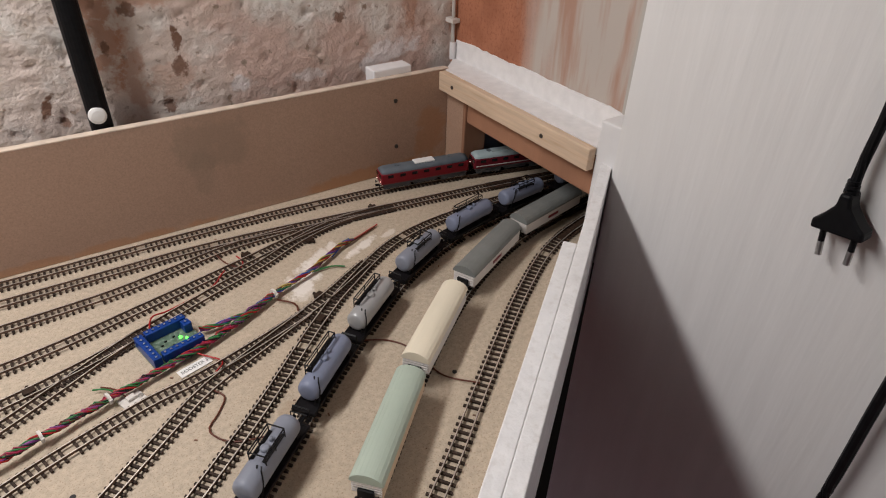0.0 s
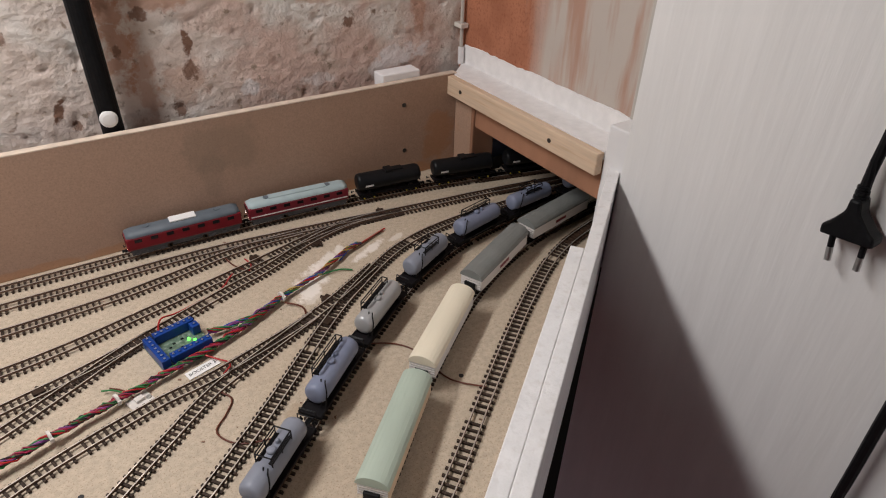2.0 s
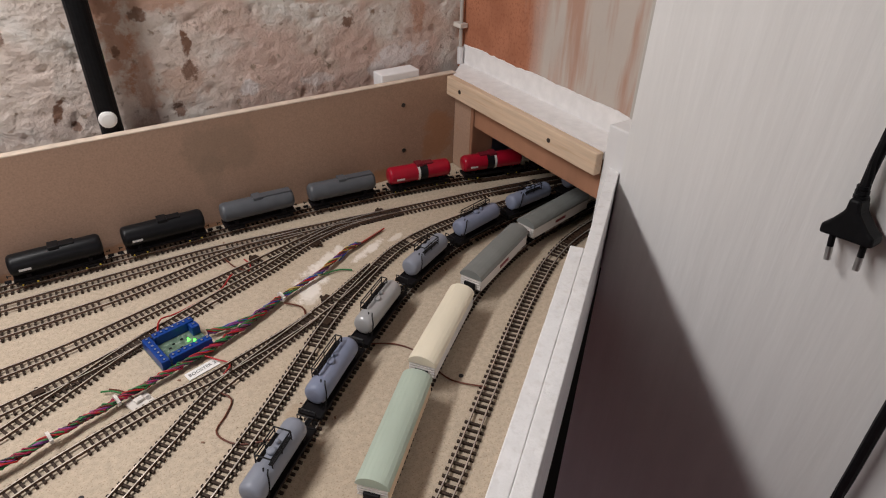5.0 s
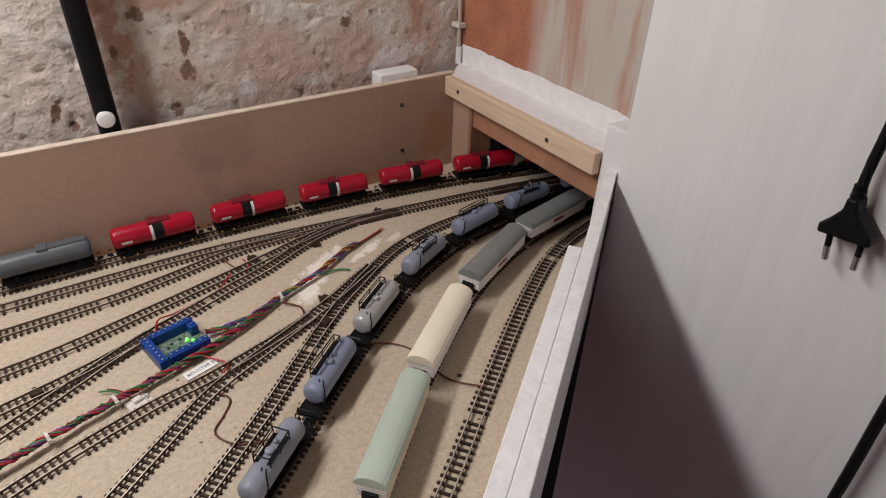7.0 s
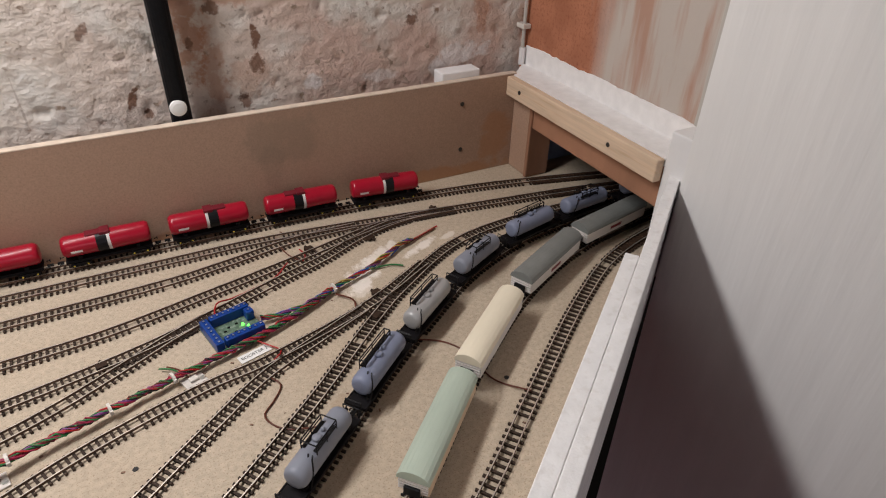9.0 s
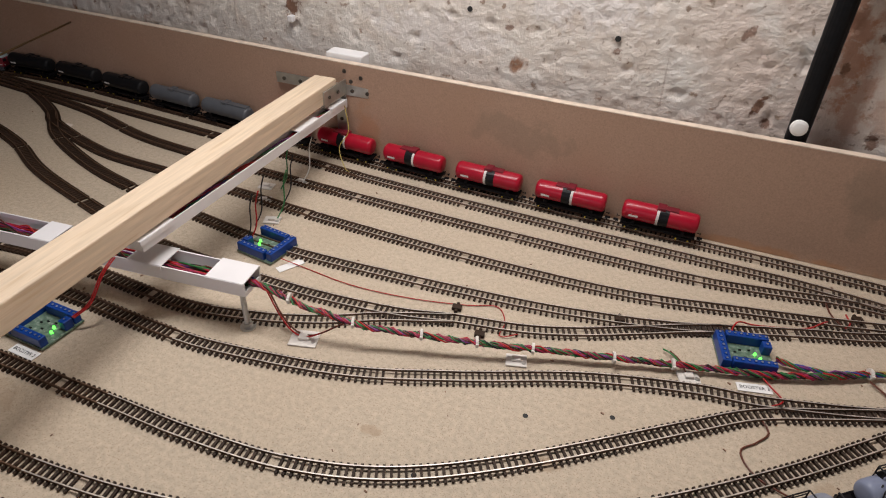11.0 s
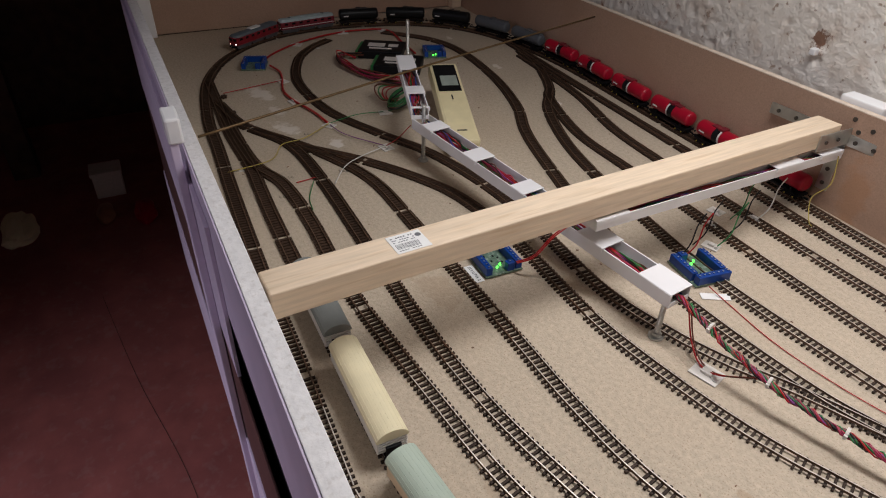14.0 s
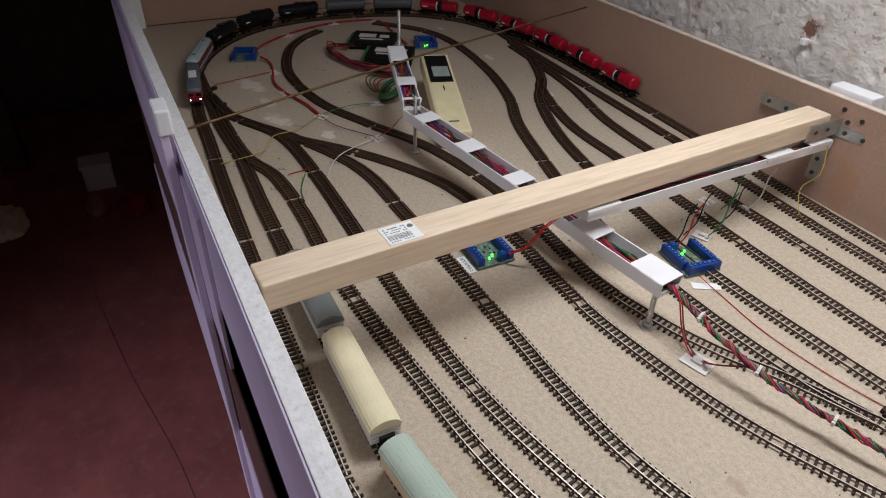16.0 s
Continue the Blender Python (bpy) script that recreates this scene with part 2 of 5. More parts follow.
M_apron = material("brown_apron", (0.10, 0.05, 0.045), 0.5, vary=0.15, scale=20)
M_dark = material("dark_wood_gloom", (0.06, 0.03, 0.02), 0.7, vary=0.3, scale=20)
M_brass = material("brass_rod", (0.13, 0.08, 0.035), 0.45, metal=0.5, vary=0.2, scale=100)
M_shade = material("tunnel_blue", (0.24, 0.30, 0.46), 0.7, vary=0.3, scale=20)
M_ceiling = material("ceiling_paint", (0.5, 0.47, 0.44), 0.8, vary=0.05, scale=5)
WIRES = [material("wire_" + n, c, 0.4, vary=0.05) for n, c in (("red", (0.40, 0.015, 0.015)), ("green", (0.03, 0.17, 0.05)), ("blue", (0.02, 0.07, 0.33)), ("brown", (0.12, 0.035, 0.02)),
                                                               ("violet", (0.20, 0.05, 0.20)), ("yellow", (0.45, 0.35, 0.08)), ("black", (0.01, 0.01, 0.01)), ("white", (0.6, 0.58, 0.55)))]
W_RED, W_GREEN, W_BLUE, W_BROWN, W_VIOLET, W_YELLOW, W_BLACK, W_WHITE = WIRES
W_CRIMSON = material("wire_crimson", (0.30, 0.02, 0.06), 0.4, vary=0.05)


def stains(m, spots, colour, axes=(0, 1), grain=60.0, stretch=(1, 1, 1), ragged=1.1):
    """Adds ragged stains to a surface: (u, v, half width, half height, turn in degrees, strength) in metres."""
    N, L = m.node_tree.nodes, m.node_tree.links
    base = N["Principled BSDF"].inputs["Base Color"]
    co = N.new("ShaderNodeTexCoord")
    mp = N.new("ShaderNodeMapping")
    mp.inputs["Scale"].default_value = stretch
    L.new(co.outputs["Object"], mp.inputs[0])
    nz = N.new("ShaderNodeTexNoise")
    nz.inputs["Scale"].default_value, nz.inputs["Detail"].default_value, nz.inputs["Roughness"].default_value = grain, 7, 0.65
    L.new(mp.outputs[0], nz.inputs["Vector"])
    sep = N.new("ShaderNodeSeparateXYZ")
    L.new(co.outputs["Object"], sep.inputs[0])

    def op(kind, a, b):
        x = N.new("ShaderNodeMath")
        x.operation = kind
        for k, v in enumerate((a, b)):
            if isinstance(v, (int, float)):
                x.inputs[k].default_value = v
            else:
                L.new(v, x.inputs[k])
        return x.outputs[0]

    rough = op("MULTIPLY", op("SUBTRACT", nz.outputs[0], 0.5), ragged * 5)
    for u, v, ru, rv, turn, strength in spots:
        c, q = math.cos(math.radians(turn)), math.sin(math.radians(turn))
        du, dv = op("SUBTRACT", sep.outputs[axes[0]], u), op("SUBTRACT", sep.outputs[axes[1]], v)
        p = op("DIVIDE", op("ADD", op("MULTIPLY", du, c), op("MULTIPLY", dv, q)), ru)
        w = op("DIVIDE", op("SUBTRACT", op("MULTIPLY", dv, c), op("MULTIPLY", du, q)), rv)
        d = op("ADD", op("ADD", op("MULTIPLY", p, p), op("MULTIPLY", w, w)), rough)
        f = N.new("ShaderNodeMapRange")
        f.inputs[1].default_value, f.inputs[2].default_value, f.inputs[3].default_value, f.inputs[4].default_value = 0.45, 1.15, strength, 0.0
        L.new(d, f.inputs[0])
        x = N.new("ShaderNodeMix")
        x.data_type = "RGBA"
        L.new(f.outputs[0], x.inputs["Factor"])
        L.new(base.links[0].from_socket, x.inputs["A"])
        x.inputs["B"].default_value = (*colour, 1)
        L.new(x.outputs["Result"], base)


# dried glue, water marks and orange stains
stains(M_board, [(0.262, 0.536, 0.030, 0.013, 42, 0.9), (0.292, 0.562, 0.026, 0.008, 30, 0.8), (0.330, 0.556, 0.022, 0.0055, 25, 0.9), (0.362, 0.562, 0.010, 0.004, 20, 0.6), (0.252, 0.515, 0.012, 0.007, 20, 0.5),
                 (-0.86, 0.222, 0.032, 0.014, 25, 0.6), (-0.79, 0.228, 0.022, 0.008, 10, 0.5), (-0.73, 0.225, 0.024, 0.012, 20, 0.6), (-0.665, 0.268, 0.016, 0.008, 0, 0.7), (-0.85, 0.395, 0.016, 0.010, 0, 0.6), (-0.66, 0.60, 0.009, 0.004, 0, 0.7),
                 (-0.83, 0.60, 0.011, 0.006, 0, 0.6), (-1.0, 0.60, 0.010, 0.005, 0, 0.6), (-0.75, 0.56, 0.014, 0.005, 0, 0.5)], (0.80, 0.74, 0.67), grain=85, stretch=(1, 0.6, 1))
stains(M_board, [(0.02, 0.35, 0.014, 0.006, 20, 0.45), (-0.09, 0.33, 0.008, 0.005, 0, 0.45), (0.08, 0.33, 0.006, 0.004, 0, 0.4), (-0.16, 0.20, 0.016, 0.008, 30, 0.3), (0.19, 0.40, 0.012, 0.006, 50, 0.35), (-0.35, 0.25, 0.03, 0.015, 10, 0.3)], (0.33, 0.22, 0.13), grain=70)
stains(M_fence, [(0.235, 0.085, 0.034, 0.030, 0, 0.3), (0.225, 0.055, 0.012, 0.026, 0, 0.22), (-0.10, 0.07, 0.05, 0.02, 0, 0.3)], (0.20, 0.155, 0.115), (0, 2), 40)
stains(M_fence, [(0.41, 0.004, 0.09, 0.010, 0, 0.6), (0.10, 0.002, 0.16, 0.006, 0, 0.45), (-0.28, 0.03, 0.02, 0.05, 0, 0.35), (0.48, 0.04, 0.02, 0.03, 0, 0.5)], (0.42, 0.19, 0.075), (0, 2), 30)


def plaster_material():
    """Old lime plaster: pale skin, pink patches, brown broken spots, limewash smears."""
    m = bpy.data.materials.new("old_plaster")
    m.use_nodes = True
    N, L = m.node_tree.nodes, m.node_tree.links
    b = N["Principled BSDF"]
    b.inputs["Roughness"].default_value = 0.9
    co = N.new("ShaderNodeTexCoord")

    def nz(scale, lo, hi, detail=6, distort=0.0):
        n = N.new("ShaderNodeTexNoise")
        n.inputs["Scale"].default_value, n.inputs["Detail"].default_value, n.inputs["Distortion"].default_value = scale, detail, distort
        L.new(co.outputs["Object"], n.inputs["Vector"])
        r = N.new("ShaderNodeMapRange")
        r.inputs[1].default_value, r.inputs[2].default_value = lo, hi
        L.new(n.outputs[0], r.inputs[0])
        return r.outputs[0]

    def mix(f, a, c):
        x = N.new("ShaderNodeMix")
        x.data_type = "RGBA"
        L.new(f, x.inputs["Factor"])
        if isinstance(a, tuple):
            x.inputs["A"].default_value = (*a, 1)
        else:
            L.new(a, x.inputs["A"])
        x.inputs["B"].default_value = (*c, 1)
        return x.outputs["Result"]

    c = mix(nz(4, 0.40, 0.62), (0.74, 0.64, 0.57), (0.66, 0.49, 0.42))
    sep = N.new("ShaderNodeSeparateXYZ")
    L.new(co.outputs["Object"], sep.inputs[0])
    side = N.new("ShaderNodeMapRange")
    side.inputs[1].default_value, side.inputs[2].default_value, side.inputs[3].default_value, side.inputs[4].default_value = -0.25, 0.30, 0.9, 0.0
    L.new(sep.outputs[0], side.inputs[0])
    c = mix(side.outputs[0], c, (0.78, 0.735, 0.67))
    c = mix(nz(14, 0.50, 0.64), c, (0.78, 0.74, 0.69))
    c = mix(nz(34, 0.50, 0.80), c, (0.60, 0.50, 0.42))
    c = mix(nz(22, 0.66, 0.72, 9, 0.3), c, (0.34, 0.19, 0.12))
    c = mix(nz(105, 0.62, 0.70, 6), c, (0.36, 0.27, 0.21))
    L.new(c, b.inputs["Base Color"])
    n = N.new("ShaderNodeTexNoise")
    n.inputs["Scale"].default_value, n.inputs["Detail"].default_value, n.inputs["Roughness"].default_value = 240, 6, 0.6
    mp = N.new("ShaderNodeMapping")
    mp.inputs["Scale"].default_value = (1, 1, 1.1)
    L.new(co.outputs["Object"], mp.inputs[0])
    L.new(mp.outputs[0], n.inputs["Vector"])
    bp = N.new("ShaderNodeBump")
    bp.inputs["Strength"].default_value, bp.inputs["Distance"].default_value = 0.9, 0.0019
    L.new(n.outputs[0], bp.inputs["Height"])
    L.new(bp.outputs[0], b.inputs["Normal"])
    return m


M_plaster = plaster_material()
stains(M_plaster, [(0.170, 0.190, 0.016, 0.050, 8, 0.8), (0.190, 0.150, 0.010, 0.040, 0, 0.55), (0.205, 0.212, 0.030, 0.010, -10, 0.6), (0.225, 0.135, 0.022, 0.020, 0, 0.35), (0.480, 0.178, 0.010, 0.030, 0, 0.6), (0.36, 0.20, 0.02, 0.006, 0, 0.4)], (0.50, 0.25, 0.15), (0, 2), 70)
stains(M_plaster, [(0.232, 0.172, 0.0042, 0.016, 0, 1.0), (0.230, 0.146, 0.0075, 0.010, 0, 0.9), (0.172, 0.171, 0.0035, 0.007, 0, 0.9), (0.196, 0.200, 0.008, 0.006, 0, 0.9), (0.394, 0.172, 0.007, 0.006, 0, 0.9), (0.115, 0.128, 0.004, 0.012, -20, 1.0), (0.214, 0.112, 0.006, 0.008, 0, 0.9),
                   (0.126, 0.112, 0.005, 0.005, 0, 0.9), (-0.400, 0.146, 0.011, 0.014, 0, 1.0), (0.029, 0.135, 0.0010, 0.030, 2, 0.3), (0.09, 0.19, 0.004, 0.007, -30, 0.8), (-0.13, 0.165, 0.005, 0.003, 0, 0.8), (-0.02, 0.158, 0.005, 0.003, 0, 0.8)], (0.22, 0.12, 0.08), (0, 2), 160, ragged=1.0)
stains(M_plaster, [(0.455, 0.128, 0.034, 0.014, 4, 0.85), (0.285, 0.120, 0.012, 0.008, 0, 0.75), (0.355, 0.117, 0.022, 0.006, 0, 0.5), (0.425, 0.118, 0.010, 0.012, 0, 0.7), (-0.05, 0.20, 0.06, 0.03, 0, 0.5), (-0.22, 0.15, 0.08, 0.02, 0, 0.4)], (0.84, 0.80, 0.79), (0, 2), 55)


def end_wall_material():
    """Rust-stained plaster that turns grey and streaky towards the panel."""
    m = bpy.data.materials.new("rusty_plaster")
    m.use_nodes = True
    N, L = m.node_tree.nodes, m.node_tree.links
    b = N["Principled BSDF"]
    b.inputs["Roughness"].default_value = 0.75
    co = N.new("ShaderNodeTexCoord")
    mp = N.new("ShaderNodeMapping")
    mp.inputs["Scale"].default_value = (1, 1, 0.12)
    L.new(co.outputs["Object"], mp.inputs[0])

    def nz(src, scale, lo, hi, a=0.0, z=1.0):
        n = N.new("ShaderNodeTexNoise")
        n.inputs["Scale"].default_value, n.inputs["Detail"].default_value = scale, 6
        L.new(src, n.inputs["Vector"])
        r = N.new("ShaderNodeMapRange")
        r.inputs[1].default_value, r.inputs[2].default_value, r.inputs[3].default_value, r.inputs[4].default_value = lo, hi, a, z
        L.new(n.outputs[0], r.inputs[0])
        return r.outputs[0]

    def mix(f, a, c):
        x = N.new("ShaderNodeMix")
        x.data_type = "RGBA"
        L.new(f, x.inputs["Factor"])
        for key, v in (("A", a), ("B", c)):
            if isinstance(v, tuple):
                x.inputs[key].default_value = (*v, 1)
            else:
                L.new(v, x.inputs[key])
        return x.outputs["Result"]

    rust = mix(nz(co.outputs["Object"], 30, 0.35, 0.65), (0.46, 0.185, 0.10), (0.36, 0.135, 0.07))
    rust = mix(nz(co.outputs["Object"], 330, 0.50, 0.75), rust, (0.28, 0.09, 0.045))
    grey = mix(nz(mp.outputs[0], 42, 0.50, 0.62), (0.52, 0.46, 0.41), (0.44, 0.27, 0.20))
    sep = N.new("ShaderNodeSeparateXYZ")
    L.new(co.outputs["Object"], sep.inputs[0])
    add = N.new("ShaderNodeMath")
    add.operation = "ADD"
    L.new(sep.outputs[1], add.inputs[0])
    L.new(nz(mp.outputs[0], 30, 0.3, 0.7, -0.02, 0.02), add.inputs[1])
    r = N.new("ShaderNodeMapRange")
    r.inputs[1].default_value, r.inputs[2].default_value = 0.548, 0.592
    L.new(add.outputs[0], r.inputs[0])
    L.new(mix(r.outputs[0], grey, rust), b.inputs["Base Color"])
    n = N.new("ShaderNodeTexNoise")
    n.inputs["Scale"].default_value, n.inputs["Detail"].default_value = 70, 6
    L.new(co.outputs["Object"], n.inputs["Vector"])
    bp = N.new("ShaderNodeBump")
    bp.inputs["Strength"].default_value, bp.inputs["Distance"].default_value = 0.7, 0.001
    L.new(n.outputs[0], bp.inputs["Height"])
    L.new(bp.outputs[0], b.inputs["Normal"])
    return m


M_endwall = end_wall_material()
M_crater = material("broken_plaster", (0.24, 0.145, 0.10), 0.95, vary=0.35, scale=120, bump=0.002, bump_scale=150)
M_limewash = material("limewash", (0.80, 0.78, 0.77), 0.85, vary=0.06, scale=90, bump=0.0005, bump_scale=160)
M_brushed = material("brushed_white", (0.80, 0.79, 0.785), 0.55, vary=0.06, scale=70, spots=(0.50, 0.45, 0.40), spot_scale=160, spot_mix=0.25, bump=0.0011, bump_scale=190, blotch=0.2, blotch_scale=25, blotch_colour=(0.66, 0.62, 0.58))

# ---------------- structure ----------------
FENCE_Y, FENCE_Z = 0.672, 0.113
WALL_Y, END_X = 0.712, 0.504
LEFT_X = -1.190


def slab(name, material, x0, y0, z0, x1, y1, z1, label="", bevel=0.0015, category="wall", parent=None, kind="structure"):
    bm = bmesh.new()
    box(bm, x0, y0, z0, x1, y1, z1, bevel)
    ob = part(name, bm, material, parent)
    return tagged(ob, label, category, "", kind)


# baseboard, with the front edge that turns in towards the tunnel
bm = bmesh.new()
outline = [(LEFT_X - 0.01, 0.092), (0.075, 0.092), (0.500, 0.432), (1.86, 0.432), (1.86, FENCE_Y + 0.006), (-0.05, FENCE_Y + 0.006), (-0.60, FENCE_Y + 0.040), (LEFT_X - 0.01, FENCE_Y + 0.060)]
top = [bm.verts.new((x, y, 0.0)) for x, y in outline]
low = [bm.verts.new((x, y, -0.016)) for x, y in outline]
bm.faces.new(top)
bm.faces.new(low[::-1])
for i in range(len(top)):
    j = (i + 1) % len(top)
    bm.faces.new((top[i], low[i], low[j], top[j]))
bmesh.ops.recalc_face_normals(bm, faces=bm.faces)
tagged(part("baseboard", bm, M_board), "bare chipboard baseboard with stains and specks", "board", kind="structure")

# hardboard fence along the plaster wall, bent out and lowered towards the loop to fit the camera's view; its sawn top
# edge paler
FENCE = [(END_X + 0.002, FENCE_Y, FENCE_Z), (-0.05, FENCE_Y + 0.001, FENCE_Z), (-0.35, FENCE_Y + 0.016, 0.1095), (-0.60, FENCE_Y + 0.034, 0.1060), (LEFT_X - 0.01, FENCE_Y + 0.056, 0.1040)]


def fence_y(x):
    for (xa, ya, _), (xb, yb, _) in zip(FENCE, FENCE[1:]):
        if xb <= x <= xa:
            return ya + (yb - ya) * (xa - x) / (xa - xb)
    return FENCE_Y


def strip_mesh(z_low, z_high, t0, t1):
    bm = bmesh.new()
    cols = []
    for x, y, zt in FENCE:
        z0, z1 = (z_low, zt + z_high) if z_low >= 0 else (zt + z_low, zt + z_high)
        cols.append([bm.verts.new(p) for p in ((x, y + t0, z0), (x, y + t0, z1), (x, y + t1, z1), (x, y + t1, z0))])
    for a, b in zip(cols, cols[1:]):
        for k in range(4):
            bm.faces.new((a[k], a[(k + 1) % 4], b[(k + 1) % 4], b[k]))
    bm.faces.new(cols[0])
    bm.faces.new(cols[-1])
    bmesh.ops.recalc_face_normals(bm, faces=bm.faces)
    return bm


fence = tagged(part("fence_back", strip_mesh(0.0005, -0.001, 0.0, 0.008), M_fence), "brown hardboard fence along the plaster wall", "wall", kind="structure")
part("sawn_edge", strip_mesh(-0.001, 0.0, -0.0002, 0.0082), M_fence_edge, fence, "pale sawn top edge")
for x, z in ((0.437, 0.087), (0.437, 0.033), (-0.306, 0.1005), (-0.298, 0.090), (-0.285, 0.096)):
    bm = bmesh.new()
    rod(bm, (x, fence_y(x) + 0.001, z), (x, fence_y(x) - 0.0008, z), 0.0024, 10)
    part("screw", bm, M_screw, fence)
# end fence at the far loop and its corner post
slab("fence_end", M_fence, LEFT_X - 0.018, 0.09, 0.0005, LEFT_X - 0.0105, FENCE_Y + 0.066, 0.16, "brown hardboard end fence behind the loop")
slab("corner_post", M_strip, LEFT_X - 0.0103, FENCE_Y + 0.030, 0.0005, LEFT_X + 0.008, FENCE_Y + 0.052, 0.16, "pine corner post of the far end", category="post")
slab("corner_trim", M_white, LEFT_X, 0.1005, 0.0005, LEFT_X + 0.006, 0.125, 0.16, "white painted corner trim", category="trim")

# plaster wall: a skin with pits and hollows
bm = bmesh.new()
NX, NZ = 620, 110
X0, X1, Z0, Z1 = -3.2, 0.62, -0.9, 1.3
grid = []
zs = [Z0, -0.4] + [0.05 + 0.33 * k / (NZ - 1) for k in range(NZ)] + [0.9, Z1]
xs = [X0, -2.2] + [-1.5 + 2.1 * k / NX for k in range(NX + 1)]


def plaster_y(x, z):
    """Where the skin of the plaster lies."""
    p = Vector((x, 0, z))
    d = 0.0014 * noise.noise(p * 8) + 0.0006 * noise.noise(p * 45) + 0.0013 * noise.noise(p * 130)
    pit = noise.noise(p * 75 + Vector((1, 7, 4)))
    if pit > 0.50:
        d -= min(0.003, (pit - 0.50) * 0.03)
    # The wall is set back on the left to clear the bent fence.
    return WALL_Y + 0.045 * min(max((-0.10 - x) / 0.6, 0.0), 1.0) - d


for z in zs:
    grid.append([bm.verts.new((x, plaster_y(x, z), z)) for x in xs])
for a, b in zip(grid, grid[1:]):
    for i in range(len(xs) - 1):
        bm.faces.new((a[i], a[i + 1], b[i + 1], b[i]))
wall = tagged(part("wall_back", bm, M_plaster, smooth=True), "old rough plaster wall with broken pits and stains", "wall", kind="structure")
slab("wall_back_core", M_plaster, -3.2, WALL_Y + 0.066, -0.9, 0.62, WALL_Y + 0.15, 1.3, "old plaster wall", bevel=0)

# end wall with the tunnel mouth
EW = 0.03
BACK_X = END_X + 0.032
slab("wall_end", M_endwall, BACK_X, 0.405, 0.1045, BACK_X + 0.03, WALL_Y + 0.02, 1.3, "rust-stained plaster wall over the tunnel", bevel=0)
bm = bmesh.new()
plan = ((END_X - 0.002, 0.4372), (BACK_X - 0.0004, 0.4372), (BACK_X - 0.0004, 0.703), (END_X - 0.002, 0.6712))
lower, upper = [[bm.verts.new((x, y, z)) for x, y in plan] for z in (0.104, 0.1117)]
bm.faces.new(lower[::-1])
bm.faces.new(upper)
for k in range(4):
    bm.faces.new((lower[k], lower[(k + 1) % 4], upper[(k + 1) % 4], upper[k]))
tagged(part("lintel_ledge", bm, M_limewash), "white painted ledge over the tunnel", "trim", kind="structure")
slab("wall_stile", M_stile, BACK_X - 0.012, 0.405, 0.1375, BACK_X - 0.0005, 0.4365, 1.3, "grey painted timber stile beside the panel", category="trim")
# limewash brushed on above the ledge, with an uneven upper edge
bm = bmesh.new()
rows = []
for k in range(61):
    y = 0.4372 + (WALL_Y - 0.012 - 0.4372) * k / 60
    z = 0.1335 + 0.0035 * noise.noise(Vector((y * 22, 1, 0))) + 0.0014 * noise.noise(Vector((y * 130, 4, 0)))
    rows.append([bm.verts.new((BACK_X - 0.0012, y, 0.1116)), bm.verts.new((BACK_X - 0.0012, y, z)), bm.verts.new((BACK_X - 0.0002, y, z + 0.0006))])
for ra, rb in zip(rows, rows[1:]):
    for k in range(2):
        bm.faces.new((ra[k], rb[k], rb[k + 1], ra[k + 1]))
tagged(part("limewash_band", bm, M_limewash), "brushed white band above the ledge", "trim", kind="structure")
slab("lintel_back", M_orange, END_X + 0.001, 0.4372, 0.062, END_X + EW, 0.6318, 0.1038, "rust-stained tunnel lintel")
slab("tunnel_jamb", M_fence, END_X + 0.001, 0.6375, 0.0005, END_X + EW, FENCE_Y - 0.0005, 0.0895, "brown tunnel jamb")
slab("tunnel_edge", M_orange, END_X - 0.001, 0.632, 0.0005, END_X + EW, 0.6372, 0.0895, "rust-stained tunnel edge")
slab("tunnel_jamb_front", M_white, END_X - 0.0022, 0.409, 0.0005, END_X + EW, 0.4370, 0.1370, "white painted tunnel jamb")
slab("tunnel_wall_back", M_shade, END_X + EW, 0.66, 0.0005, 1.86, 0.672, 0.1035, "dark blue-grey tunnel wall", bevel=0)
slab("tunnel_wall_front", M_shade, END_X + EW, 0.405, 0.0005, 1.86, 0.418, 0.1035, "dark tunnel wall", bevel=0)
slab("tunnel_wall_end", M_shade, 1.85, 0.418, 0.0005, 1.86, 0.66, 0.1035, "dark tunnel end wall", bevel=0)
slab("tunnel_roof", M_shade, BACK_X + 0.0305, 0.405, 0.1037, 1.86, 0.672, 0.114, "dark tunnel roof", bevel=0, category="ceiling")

strip = thing("pine_strip", "pale pine strip screwed over the tunnel mouth", "wooden strip")
bm = bmesh.new()
box(bm, END_X - 0.011, 0.437, 0.090, END_X - 0.0022, 0.6715, 0.1112, 0.0012)
part("strip", bm, M_strip, strip)
for y in (0.645, 0.498):
    bm = bmesh.new()
    rod(bm, (END_X - 0.0105, y, 0.1005), (END_X - 0.0118, y, 0.1005), 0.0022, 10)
    part("screw", bm, M_screw, strip)

# white panel beside the tunnel, pushed up to the end of the diagonal front
slab("wall_panel", M_panel, END_X - 0.010, -2.6, -0.9, END_X + EW, 0.4088, 1.3, "large white painted panel wall", bevel=0)

